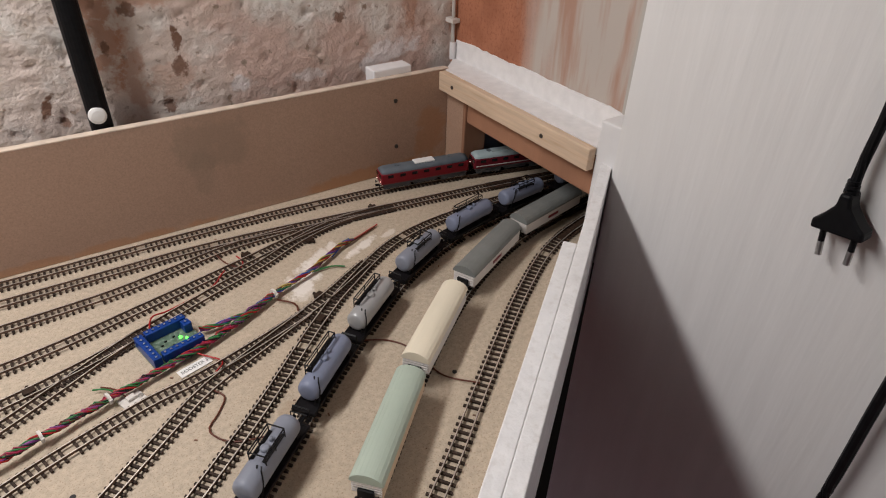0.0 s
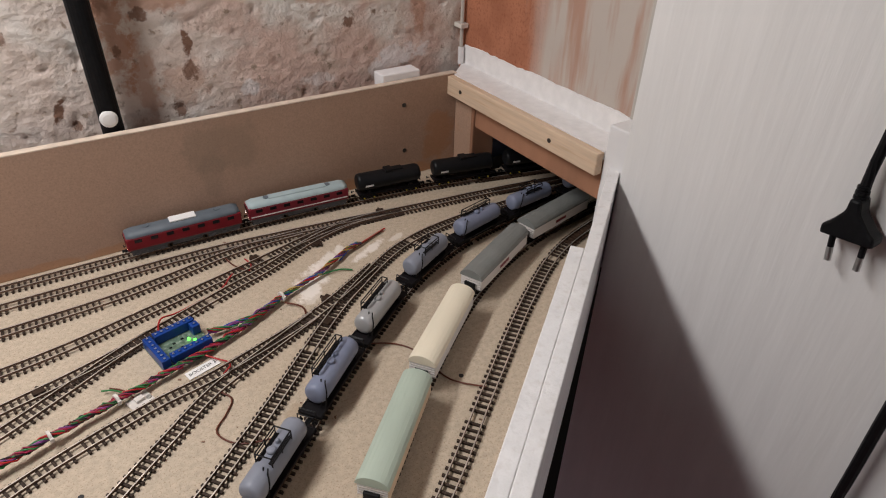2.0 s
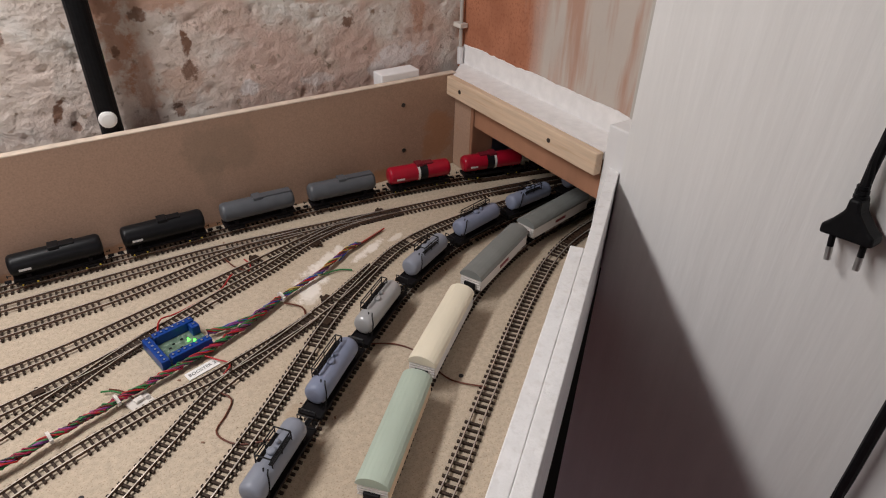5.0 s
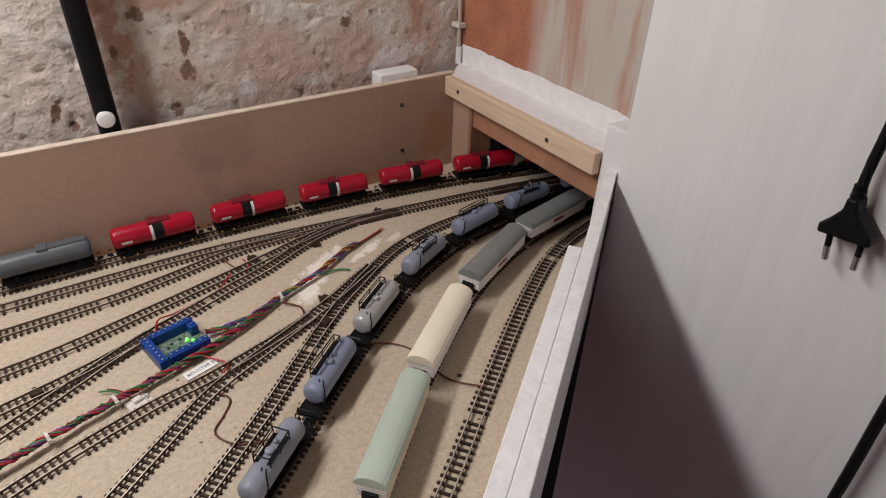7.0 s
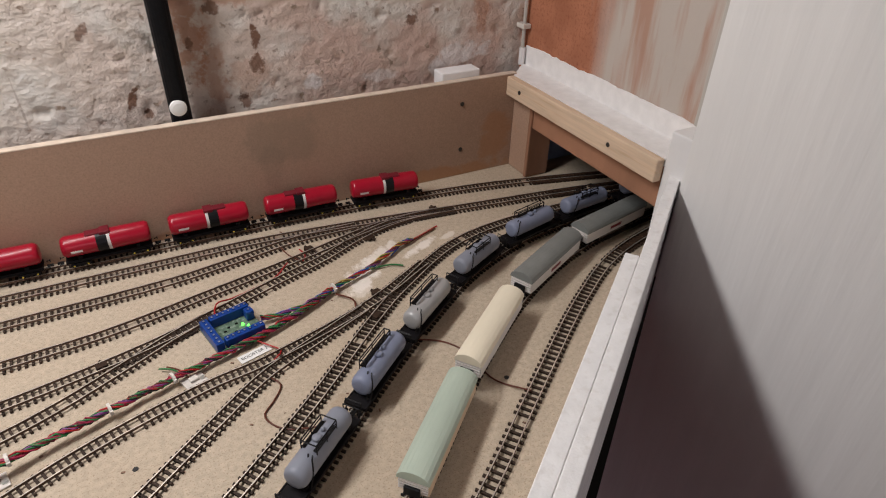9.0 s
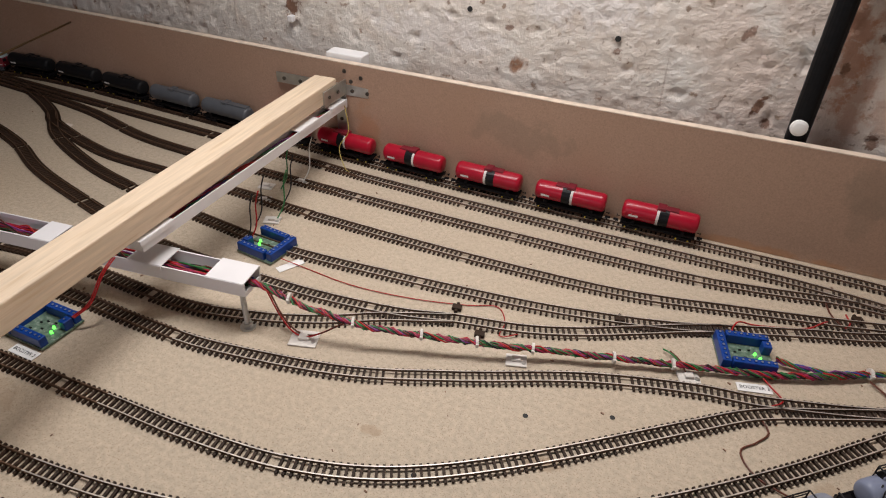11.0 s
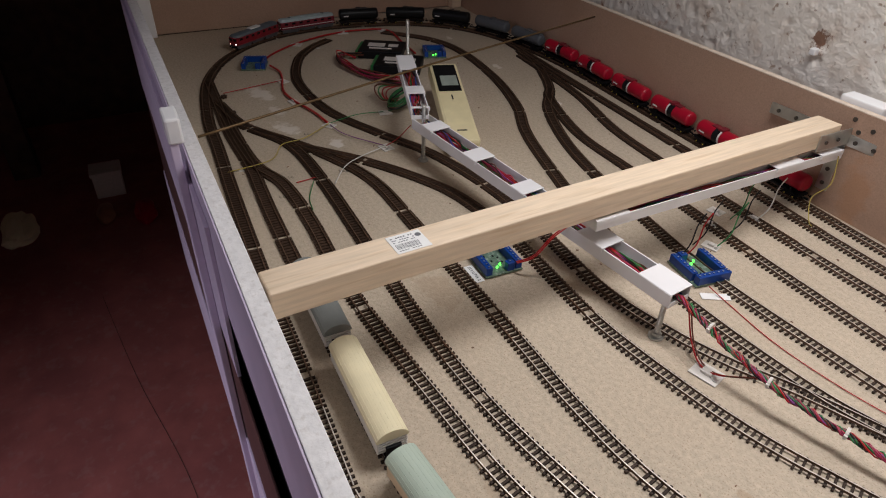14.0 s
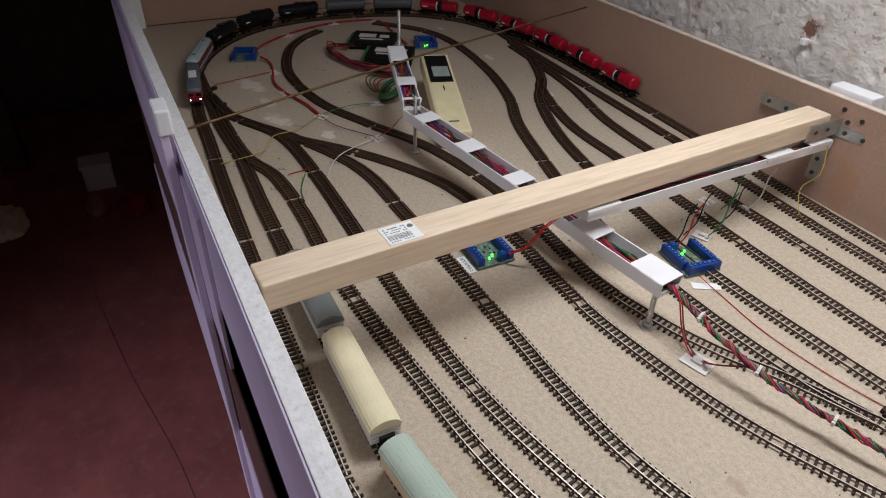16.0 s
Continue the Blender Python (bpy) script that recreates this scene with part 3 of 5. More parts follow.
# front walls: an outer and an inner board
ANG = math.atan2(0.205, 0.27)
bm = bmesh.new()
box(bm, LEFT_X - 0.018, 0.0863, -0.0165, 0.068, 0.0985, 0.100, 0.0006)
front = tagged(part("wall_front", bm, [M_edge]), "white painted chipboard front wall with a rough sawn edge", "wall", kind="structure")
bm = bmesh.new()
box(bm, LEFT_X - 0.018, 0.0848, -0.014, 0.060, 0.0861, 0.0990, 0.0003)
part("front_skin", bm, M_lilac, front, "lilac painted outer skin")
bm = bmesh.new()
box(bm, LEFT_X - 0.018, 0.0812, -0.085, -0.41, 0.0846, 0.075, 0.0004)
part("front_skin", bm, M_lilac, front, "second lilac board")
bm = bmesh.new()
m = Matrix.Translation((0.0625, 0.0835, 0)) @ pose(0, 0, 0, 0, 0, math.degrees(ANG))
box(bm, 0.0, 0.0, -0.02, 0.560, 0.0095, 0.100, 0.0007, m)
diag = tagged(part("wall_front_diagonal", bm, [M_brushed]), "white painted diagonal board beside the tracks", "wall", kind="structure")
bm = bmesh.new()
box(bm, 0.006, 0.0097, 0.0005, 0.424, 0.0195, 0.0995, 0.0007, m)
part("inner_board", bm, M_brushed, diag, "white painted inner board")

# under the table
slab("apron", M_apron, LEFT_X, 0.0820, -0.250, 0.05, 0.0840, -0.0905, "dark brown apron board under the front wall", bevel=0.0005)
slab("apron_edge", M_lilac, LEFT_X, 0.0800, -0.46, 0.05, 0.0840, -0.2520, "lilac lower rail of the table", bevel=0.001)
# Black slab paints the shade seen in the gap below the front wall.
slab("gap_shade", M_black, LEFT_X, 0.0905, -0.60, 0.05, 0.125, -0.0170, "black slab standing in for the shadowed gap under the front wall", bevel=0.001)
slab("floor", M_floor, -3.2, -2.6, -0.95, 0.6, 0.85, -0.9, "worn red-brown floor", bevel=0, category="floor")
# Near-black wall colour stands in for the room's lack of light.
slab("wall_left", M_dark, -3.25, -2.6, -0.9, -3.2, 0.85, 1.3, "far wall of the room, coloured near black for the gloom", bevel=0)
slab("wall_front_room", M_dark, -3.2, -2.65, -0.9, 0.6, -2.6, 1.3, "unseen wall closing the room, coloured near black", bevel=0)
slab("ceiling", M_ceiling, -3.2, -2.65, 1.3, 0.62, 0.85, 1.34, "dull ceiling", bevel=0, category="ceiling")

# ---------------- tracks ----------------
RAIL_Z = 0.0042
MAIN = [(1.80, 0.500), (1.45, 0.500), (1.15, 0.505), (0.85, 0.535), (0.70, 0.57), (0.588, 0.600), (0.449, 0.632), (0.318, 0.648), (0.190, 0.655), (-0.03, 0.659), (-0.20, 0.665), (-0.40, 0.679), (-0.60, 0.693), (-0.78, 0.703),
        (-0.92, 0.691), (-1.022, 0.655), (-1.090, 0.586), (-1.123, 0.492), (-1.130, 0.385), (-1.100, 0.288), (-1.030, 0.212), (-0.93, 0.163), (-0.80, 0.140), (-0.697, 0.134), (-0.597, 0.128),
        (-0.446, 0.121), (-0.309, 0.118), (-0.198, 0.114)]
TRACKS = [
    ("siding", [(-0.198, 0.114), (-0.05, 0.130), (0.06, 0.172), (0.160, 0.233), (0.253, 0.297), (0.318, 0.346), (0.418, 0.418), (0.50, 0.462), (0.62, 0.49)]),
    ("siding", [(-0.93, 0.164), (-0.84, 0.160), (-0.739, 0.156), (-0.639, 0.158), (-0.522, 0.153), (-0.37, 0.150), (-0.20, 0.148), (-0.10, 0.160), (0.025, 0.198), (0.123, 0.245), (0.215, 0.3175), (0.291, 0.385), (0.376, 0.445), (0.460, 0.482), (0.56, 0.502), (0.70, 0.515)]),
    ("siding", [(-0.80, 0.160), (-0.652, 0.163), (-0.585, 0.181), (-0.50, 0.185), (-0.382, 0.182), (-0.248, 0.193), (-0.148, 0.206), (-0.02, 0.245), (0.08, 0.295), (0.165, 0.358), (0.220, 0.404), (0.285, 0.452), (0.352, 0.494), (0.425, 0.520), (0.505, 0.531), (0.60, 0.537), (0.75, 0.54)]),
    ("siding", [(-0.84, 0.162), (-0.760, 0.175), (-0.677, 0.214), (-0.567, 0.222), (-0.384, 0.219), (-0.258, 0.221), (-0.162, 0.234), (-0.05, 0.266), (0.074, 0.335), (0.164, 0.401), (0.243, 0.469), (0.29, 0.504), (0.36, 0.543), (0.44, 0.556), (0.56, 0.554), (0.75, 0.545)]),
    ("siding", [(-0.734, 0.187), (-0.652, 0.236), (-0.559, 0.271), (-0.45, 0.276), (-0.274, 0.278), (-0.199, 0.278), (-0.127, 0.284), (-0.059, 0.305), (0.013, 0.348), (0.105, 0.416), (0.150, 0.448), (0.20, 0.470), (0.246, 0.489)]),
    ("siding", [(-0.677, 0.216), (-0.597, 0.284), (-0.516, 0.331), (-0.456, 0.347), (-0.375, 0.352), (-0.300, 0.349), (-0.235, 0.350), (-0.135, 0.367), (-0.058, 0.395), (0.03, 0.433), (0.106, 0.455), (0.160, 0.464), (0.246, 0.490), (0.32, 0.527)]),
    ("siding", [(-1.062, 0.392), (-1.03, 0.350), (-0.975, 0.312), (-0.878, 0.284), (-0.761, 0.290), (-0.666, 0.325), (-0.584, 0.362), (-0.479, 0.383), (-0.387, 0.384), (-0.290, 0.380), (-0.225, 0.392), (-0.176, 0.410), (-0.135, 0.432), (-0.080, 0.455)]),
    ("siding", [(-1.07, 0.50), (-1.00, 0.560), (-0.915, 0.580), (-0.785, 0.567), (-0.674, 0.537), (-0.596, 0.501), (-0.518, 0.476), (-0.40, 0.446), (-0.300, 0.436), (-0.208, 0.435), (-0.128, 0.443), (-0.081, 0.455), (-0.026, 0.466), (0.016, 0.481), (0.061, 0.503), (0.109, 0.527), (0.187, 0.556), (0.235, 0.572), (0.285, 0.594), (0.335, 0.605), (0.390, 0.602)]),
    ("siding", [(-0.88, 0.676), (-0.80, 0.660), (-0.710, 0.619), (-0.647, 0.572), (-0.554, 0.532), (-0.464, 0.509), (-0.352, 0.492), (-0.256, 0.482), (-0.146, 0.487), (-0.032, 0.497), (0.034, 0.508), (0.085, 0.520), (0.130, 0.535)]),
    ("siding", [(-0.71, 0.619), (-0.672, 0.594), (-0.561, 0.560), (-0.46, 0.554), (-0.357, 0.550), (-0.270, 0.544), (-0.115, 0.541), (0.034, 0.546), (0.136, 0.565), (0.217, 0.583), (0.285, 0.600), (0.335, 0.6065), (0.390, 0.6015)]),
    ("siding", [(-0.86, 0.664), (-0.764, 0.655), (-0.663, 0.641), (-0.557, 0.613), (-0.462, 0.603), (-0.356, 0.599), (-0.240, 0.595), (-0.077, 0.593), (0.084, 0.595), (0.150, 0.602), (0.220, 0.614), (0.290, 0.614)]),
    ("siding", [(-0.93, 0.684), (-0.79, 0.674), (-0.642, 0.664), (-0.474, 0.653), (-0.354, 0.645), (-0.25, 0.637), (-0.085, 0.631), (0.085, 0.629), (0.198, 0.627), (0.308, 0.614), (0.381, 0.603), (0.446, 0.594), (0.523, 0.583), (0.65, 0.56), (0.80, 0.53)]),
]


def sleeper_mesh(mat):
    bm = bmesh.new()
    box(bm, -0.00085, -0.0076, 0.0003, 0.00085, 0.0076, 0.0021, 0)
    for y in (-0.0045, 0.0045):
        box(bm, -0.0007, y - 0.0011, 0.0021, 0.0007, y + 0.0011, 0.0026, 0)
    me = bpy.data.meshes.new("sleeper")
    bm.to_mesh(me)
    bm.free()
    me.materials.append(mat)
    return me


# Two tones: slightly lighter for x > -0.26, darker beyond.
SLEEPER, SLEEPER_DARK = sleeper_mesh(M_sleeper_near), sleeper_mesh(M_sleeper)


def build_track(points, label, pitch=0.0047):
    track = thing("railway_track", label, "railway track", "model railway tracks")
    line = spline(points, 0.006)
    for side in (-1, 1):
        bm = bmesh.new()
        rings = []
        for i, q in enumerate(line):
            d = (line[min(i + 1, len(line) - 1)] - line[max(i - 1, 0)]).normalized()
            n = Vector((-d.y, d.x, 0))
            ring = []
            for o, z in ((-0.0006, 0.0022), (-0.0006, 0.0026), (-0.00032, 0.0029), (-0.00032, 0.0039), (-0.0004, RAIL_Z), (0.0004, RAIL_Z), (0.00032, 0.0039), (0.00032, 0.0029), (0.0006, 0.0026), (0.0006, 0.0022)):
                v = q + n * (side * 0.0045 + o)
                ring.append(bm.verts.new((v.x, v.y, z)))
            rings.append(ring)
        for a, b in zip(rings, rings[1:]):
            for k in range(9):
                f = bm.faces.new((a[k], b[k], b[k + 1], a[k + 1]))
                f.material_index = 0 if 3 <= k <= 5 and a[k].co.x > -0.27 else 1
        bmesh.ops.recalc_face_normals(bm, faces=bm.faces)
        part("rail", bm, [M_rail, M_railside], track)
    rest = bmesh.new()
    ties = spline(points, pitch)
    count = 0
    for i, q in enumerate(ties):
        if i % 37 == 21:
            continue
        d = (ties[min(i + 1, len(ties) - 1)] - ties[max(i - 1, 0)])
        m = Matrix.Translation(q) @ pose(0, 0, 0, 0, 0, math.degrees(math.atan2(d.y, d.x)) + random.uniform(-0.8, 0.8))
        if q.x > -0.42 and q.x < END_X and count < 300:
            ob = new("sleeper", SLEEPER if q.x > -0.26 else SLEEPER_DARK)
            ob.parent = track
            ob.matrix_local = m
            count += 1
        else:
            box(rest, -0.0017, -0.0078, 0.0003, 0.0017, 0.0078, 0.0024, 0, m)
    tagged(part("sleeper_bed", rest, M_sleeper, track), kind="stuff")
    return track


build_track(MAIN, "brown-sleepered main track that loops round the far end")
for k, (name, pts) in enumerate(TRACKS):
    build_track(pts, "brown plastic sleepers with worn nickel rails on chipboard", 0.0058 if k == 0 else 0.0047)

# ---------------- rolling stock ----------------


def wheels(parent, xs, r=0.0026):
    for x in xs:
        bm = bmesh.new()
        for y in (-0.0041, 0.0041):
            rod(bm, (x, y - 0.0008, r), (x, y + 0.0008, r), r, 14)
        rod(bm, (x, -0.0050, r), (x, 0.0050, r), 0.0006, 6)
        part("wheelset", bm, M_black, parent)


def buffers(parent, half, z=0.0065):
    for sx in (-1, 1):
        for y in (-0.0055, 0.0055):
            bm = bmesh.new()
            rod(bm, (sx * (half - 0.0030), y, z), (sx * half, y, z), 0.0005, 6)
            rod(bm, (sx * (half - 0.0004), y, z), (sx * (half + 0.0003), y, z), 0.0014, 10)
            part("buffer", bm, M_black, parent)
        bm = bmesh.new()
        box(bm, sx * half - 0.0025, -0.0012, 0.0040, sx * half + 0.0025, 0.0012, 0.0058, 0.0003)
        part("coupling", bm, M_black, parent)


def underframe(parent, half, wide=0.0072, bogies=True):
    bm = bmesh.new()
    box(bm, -half + 0.003, -wide, 0.0058, half - 0.003, -wide + 0.0012, 0.0082, 0.0003)
    box(bm, -half + 0.003, wide - 0.0012, 0.0058, half - 0.003, wide, 0.0082, 0.0003)
    box(bm, -half + 0.003, -wide, 0.0068, half - 0.003, wide, 0.0078, 0)
    box(bm, -half + 0.0028, -wide - 0.0004, 0.0055, -half + 0.0042, wide + 0.0004, 0.0085, 0.0003)
    box(bm, half - 0.0042, -wide - 0.0004, 0.0055, half - 0.0028, wide + 0.0004, 0.0085, 0.0003)
    part("underframe", bm, M_frame, parent)
    c = half * 0.64
    for s in (-1, 1):
        bm = bmesh.new()
        for y in (-0.0062, 0.0062):
            box(bm, s * c - 0.0085, y - 0.0008, 0.0022, s * c + 0.0085, y + 0.0008, 0.0050, 0.0004)
            for dx in (-0.0056, 0.0056):
                box(bm, s * c + dx - 0.0016, y - 0.0012, 0.0016, s * c + dx + 0.0016, y + 0.0012, 0.0042, 0.0004)
        bog = part("bogie", bm, M_frame, parent)
        bm = bmesh.new()
        for y in (-0.0075, 0.0075):
            for dx in (-0.0056, 0.0056):
                rod(bm, (s * c + dx, y - 0.0003, 0.0029), (s * c + dx, y + 0.0003, 0.0029), 0.0008, 8)
        part("axlebox", bm, M_yellow if bogies == "y" else M_frame, bog)
        wheels(parent, (s * c - 0.0056, s * c + 0.0056))


def tank_profile(half, r, dome=0.0045):
    out = [(-half, r * 0.02)]
    for k in range(1, 7):
        a = k / 6 * math.pi / 2
        out.append((-half + dome * (1 - math.cos(a)), r * (0.55 + 0.45 * math.sin(a)) if k > 1 else r * 0.55))
    out += [(-half * 0.4, r), (half * 0.4, r)]
    return out + [(-u, v) for u, v in reversed(out[:7])]


def tank_wagon(label, tank_mat, style, m, group="tank wagons", extra=None, turn=1):
    """A bogie tank wagon; x along the track, z=0 on the rail tops."""
    w = thing("tank_wagon", label, "tank wagon", group)
    half = 0.0385
    underframe(w, half, 0.0084 if style == "grey" else 0.0072, bogies="y" if style in ("red", "black") else True)
    buffers(w, half + 0.002)
    r, zc = (0.0083, 0.0176) if style == "grey" else (0.0096, 0.0196)
    bm = bmesh.new()
    lathe(bm, tank_profile(0.0282 if style == "grey" else 0.0365, r), 28)
    bmesh.ops.translate(bm, verts=bm.verts, vec=(0, 0, zc))
    tank = part("tank", bm, tank_mat, w, smooth=True)
    for x in (-0.024, 0.024):
        bm = bmesh.new()
        box(bm, x - 0.0018, -0.0066, 0.0076, x + 0.0018, 0.0066, 0.0115, 0.0004)
        part("saddle", bm, M_frame, w)
    if style == "grey":
        bm = bmesh.new()
        lathe(bm, [(0, 0.0030), (0.0020, 0.0030), (0.0026, 0.0022), (0.0027, 0.0004)], 14, "Z")
        bmesh.ops.translate(bm, verts=bm.verts, vec=(-0.0015, 0, zc + r - 0.0006))
        part("dome", bm, tank_mat, w, smooth=True)
        bm = bmesh.new()
        lathe(bm, [(0, 0.0015), (0.0026, 0.0015), (0.0030, 0.0003)], 10, "Z")
        bmesh.ops.translate(bm, verts=bm.verts, vec=(0.0055, 0, zc + r - 0.0006))
        part("valve", bm, tank_mat, w, smooth=True)
        long = extra == "long"
        x0, x1 = (-0.016, 0.020) if long else (-0.010, 0.012)
        bm = bmesh.new()
        z = zc + r - 0.0010
        sides = (0.0020, 0.0068) if long else (-0.0056, 0.0056)
        for y in (((0.0022, 0.0068),) if long else ((-0.0056, -0.0024), (0.0024, 0.0056))):
            box(bm, x0, y[0], z, x1, y[1], z + 0.0005, 0)
        part("walkway", bm, M_black, w)
        bm = bmesh.new()
        for y in sides:
            for x in (x0, (x0 + x1) / 2, x1):
                rod(bm, (x, y, z - 0.003), (x, y, z + 0.0060), 0.00045, 5)
            rod(bm, (x0, y, z + 0.0060), (x1, y, z + 0.0060), 0.0005, 5)
            rod(bm, (x0, y, z + 0.0032), (x1, y, z + 0.0032), 0.0004, 5)
        for x in (x0, x1):
            rod(bm, (x, sides[0], z + 0.0060), (x, sides[1], z + 0.0060), 0.0005, 5)
        part("railing", bm, M_black, w)
        bm = bmesh.new()
        xl = x0 - 0.0008
        for y in (-0.0042, -0.0012):
            tube(bm, [(xl - 0.012, y - 0.004, 0.009), (xl - 0.008, y - 0.004, zc + 0.002), (xl - 0.004, y - 0.001, zc + r * 0.95), (xl, y, zc + r + 0.001)], 0.0005, 5, 0.003)
        part("ladder", bm, M_black, w)
        for x in (-half + 0.001, half - 0.001):
            bm = bmesh.new()
            for y in (-0.006, 0.006):
                rod(bm, (x, y, 0.008), (x, y, 0.0145), 0.00045, 5)
            rod(bm, (x, -0.006, 0.0145), (x, 0.006, 0.0145), 0.00045, 5)
            part("end_rail", bm, M_black, w)
    else:
        bm = bmesh.new()
        reach = 0.034 if style == "dark" else 0.016
        box(bm, min(0, -turn * reach), -0.0042, zc + r - 0.0012, max(0, -turn * reach), 0.0042, zc + r + 0.0006, 0.0004)
        # On red wagons a darker red puts shade into walkway and hatch.
        part("walkway", bm, M_locowine if style == "red" else tank_mat, w)
        bm = bmesh.new()
        box(bm, -0.0042, -0.0056, zc + r - 0.0018, 0.0042, 0.0056, zc + r + 0.0014, 0.0006)
        part("filler_hatch", bm, M_locowine if style == "red" else tank_mat, w)
    if style == "red":
        for x0, x1, rr, mat, nm in ((-0.0080, 0.0008, 0.00025, M_tankblack, "black_band"), (0.0009, 0.0034, 0.0003, M_vanwhite, "white_band")):
            bm = bmesh.new()
            lathe(bm, [(turn * x0, r - 0.001), (turn * x0, r + rr), (turn * x1, r + rr), (turn * x1, r - 0.001)], 28)
            bmesh.ops.translate(bm, verts=bm.verts, vec=(0, 0, zc))
            part(nm, bm, mat, w)
    if style in ("red", "black"):
        for y in (-1, 1):
            bm = bmesh.new()
            box(bm, 0.020, y * 0.0094 - 0.0003, zc - 0.0026, 0.029, y * 0.0094 + 0.0003, zc - 0.0006, 0)
            part("data_plate", bm, M_vanwhite, w)
    w.matrix_world = m
    return w


def van(label, roof_mat, side_mat, m, half=0.046, ribs=9, marks=False):
    """A long covered wagon with a barrel roof."""
    w = thing("covered_wagon", label, "covered wagon", "parked covered wagons")
    underframe(w, half, 0.0084)
    buffers(w, half + 0.002)
    wd, z0, z1, zr = 0.0102, 0.0078, 0.0195, 0.0270
    bm = bmesh.new()
    box(bm, -half + 0.001, -wd, z0, half - 0.001, wd, z1, 0.0004)
    part("body", bm, side_mat, w)
    bm = bmesh.new()
    n = 22
    prof = [(-(wd + 0.0006) * math.cos(math.pi * k / n), z1 - 0.0005 + (zr - z1) * math.sin(math.pi * k / n)) for k in range(n + 1)]
    ringa = [bm.verts.new((-half, y, z)) for y, z in prof]
    ringb = [bm.verts.new((half, y, z)) for y, z in prof]
    for k in range(n):
        bm.faces.new((ringa[k], ringa[k + 1], ringb[k + 1], ringb[k]))
    bm.faces.new(ringa)
    bm.faces.new(ringb)
    bmesh.ops.recalc_face_normals(bm, faces=bm.faces)
    roof = part("roof", bm, roof_mat, w, smooth=False)
    bm = bmesh.new()
    for k in range(2, n - 1, 2):
        y, z = prof[k]
        box(bm, -half + 0.0005, y - 0.00016, z - 0.0003, half - 0.0005, y + 0.00016, z + 0.00010, 0)
    part("roof_rib", bm, roof_mat, roof)
    for s in (-1, 1):
        bm = bmesh.new()
        for k in range(6):
            z = 0.0095 + k * 0.0022
            box(bm, s * (half - 0.0008) - 0.0007, -wd + 0.0006, z, s * (half - 0.0008) + 0.0007, wd - 0.0006, z + 0.0011, 0.0002)
        part("end_rib", bm, M_vanwhite, w)
        bm = bmesh.new()
        box(bm, s * (half + 0.0012) - 0.0011, -0.0052, 0.0078, s * (half + 0.0012) + 0.0011, 0.0052, 0.0150, 0.0006)
        part("gangway", bm, M_black, w)
    if marks:
        for s in (-1, 1):
            bm = bmesh.new()
            box(bm, -0.010, s * wd - 0.0003, 0.0120, 0.006, s * wd + 0.0003, 0.0150, 0)
            part("marking", bm, M_locored, w)
    w.matrix_world = m
    return w


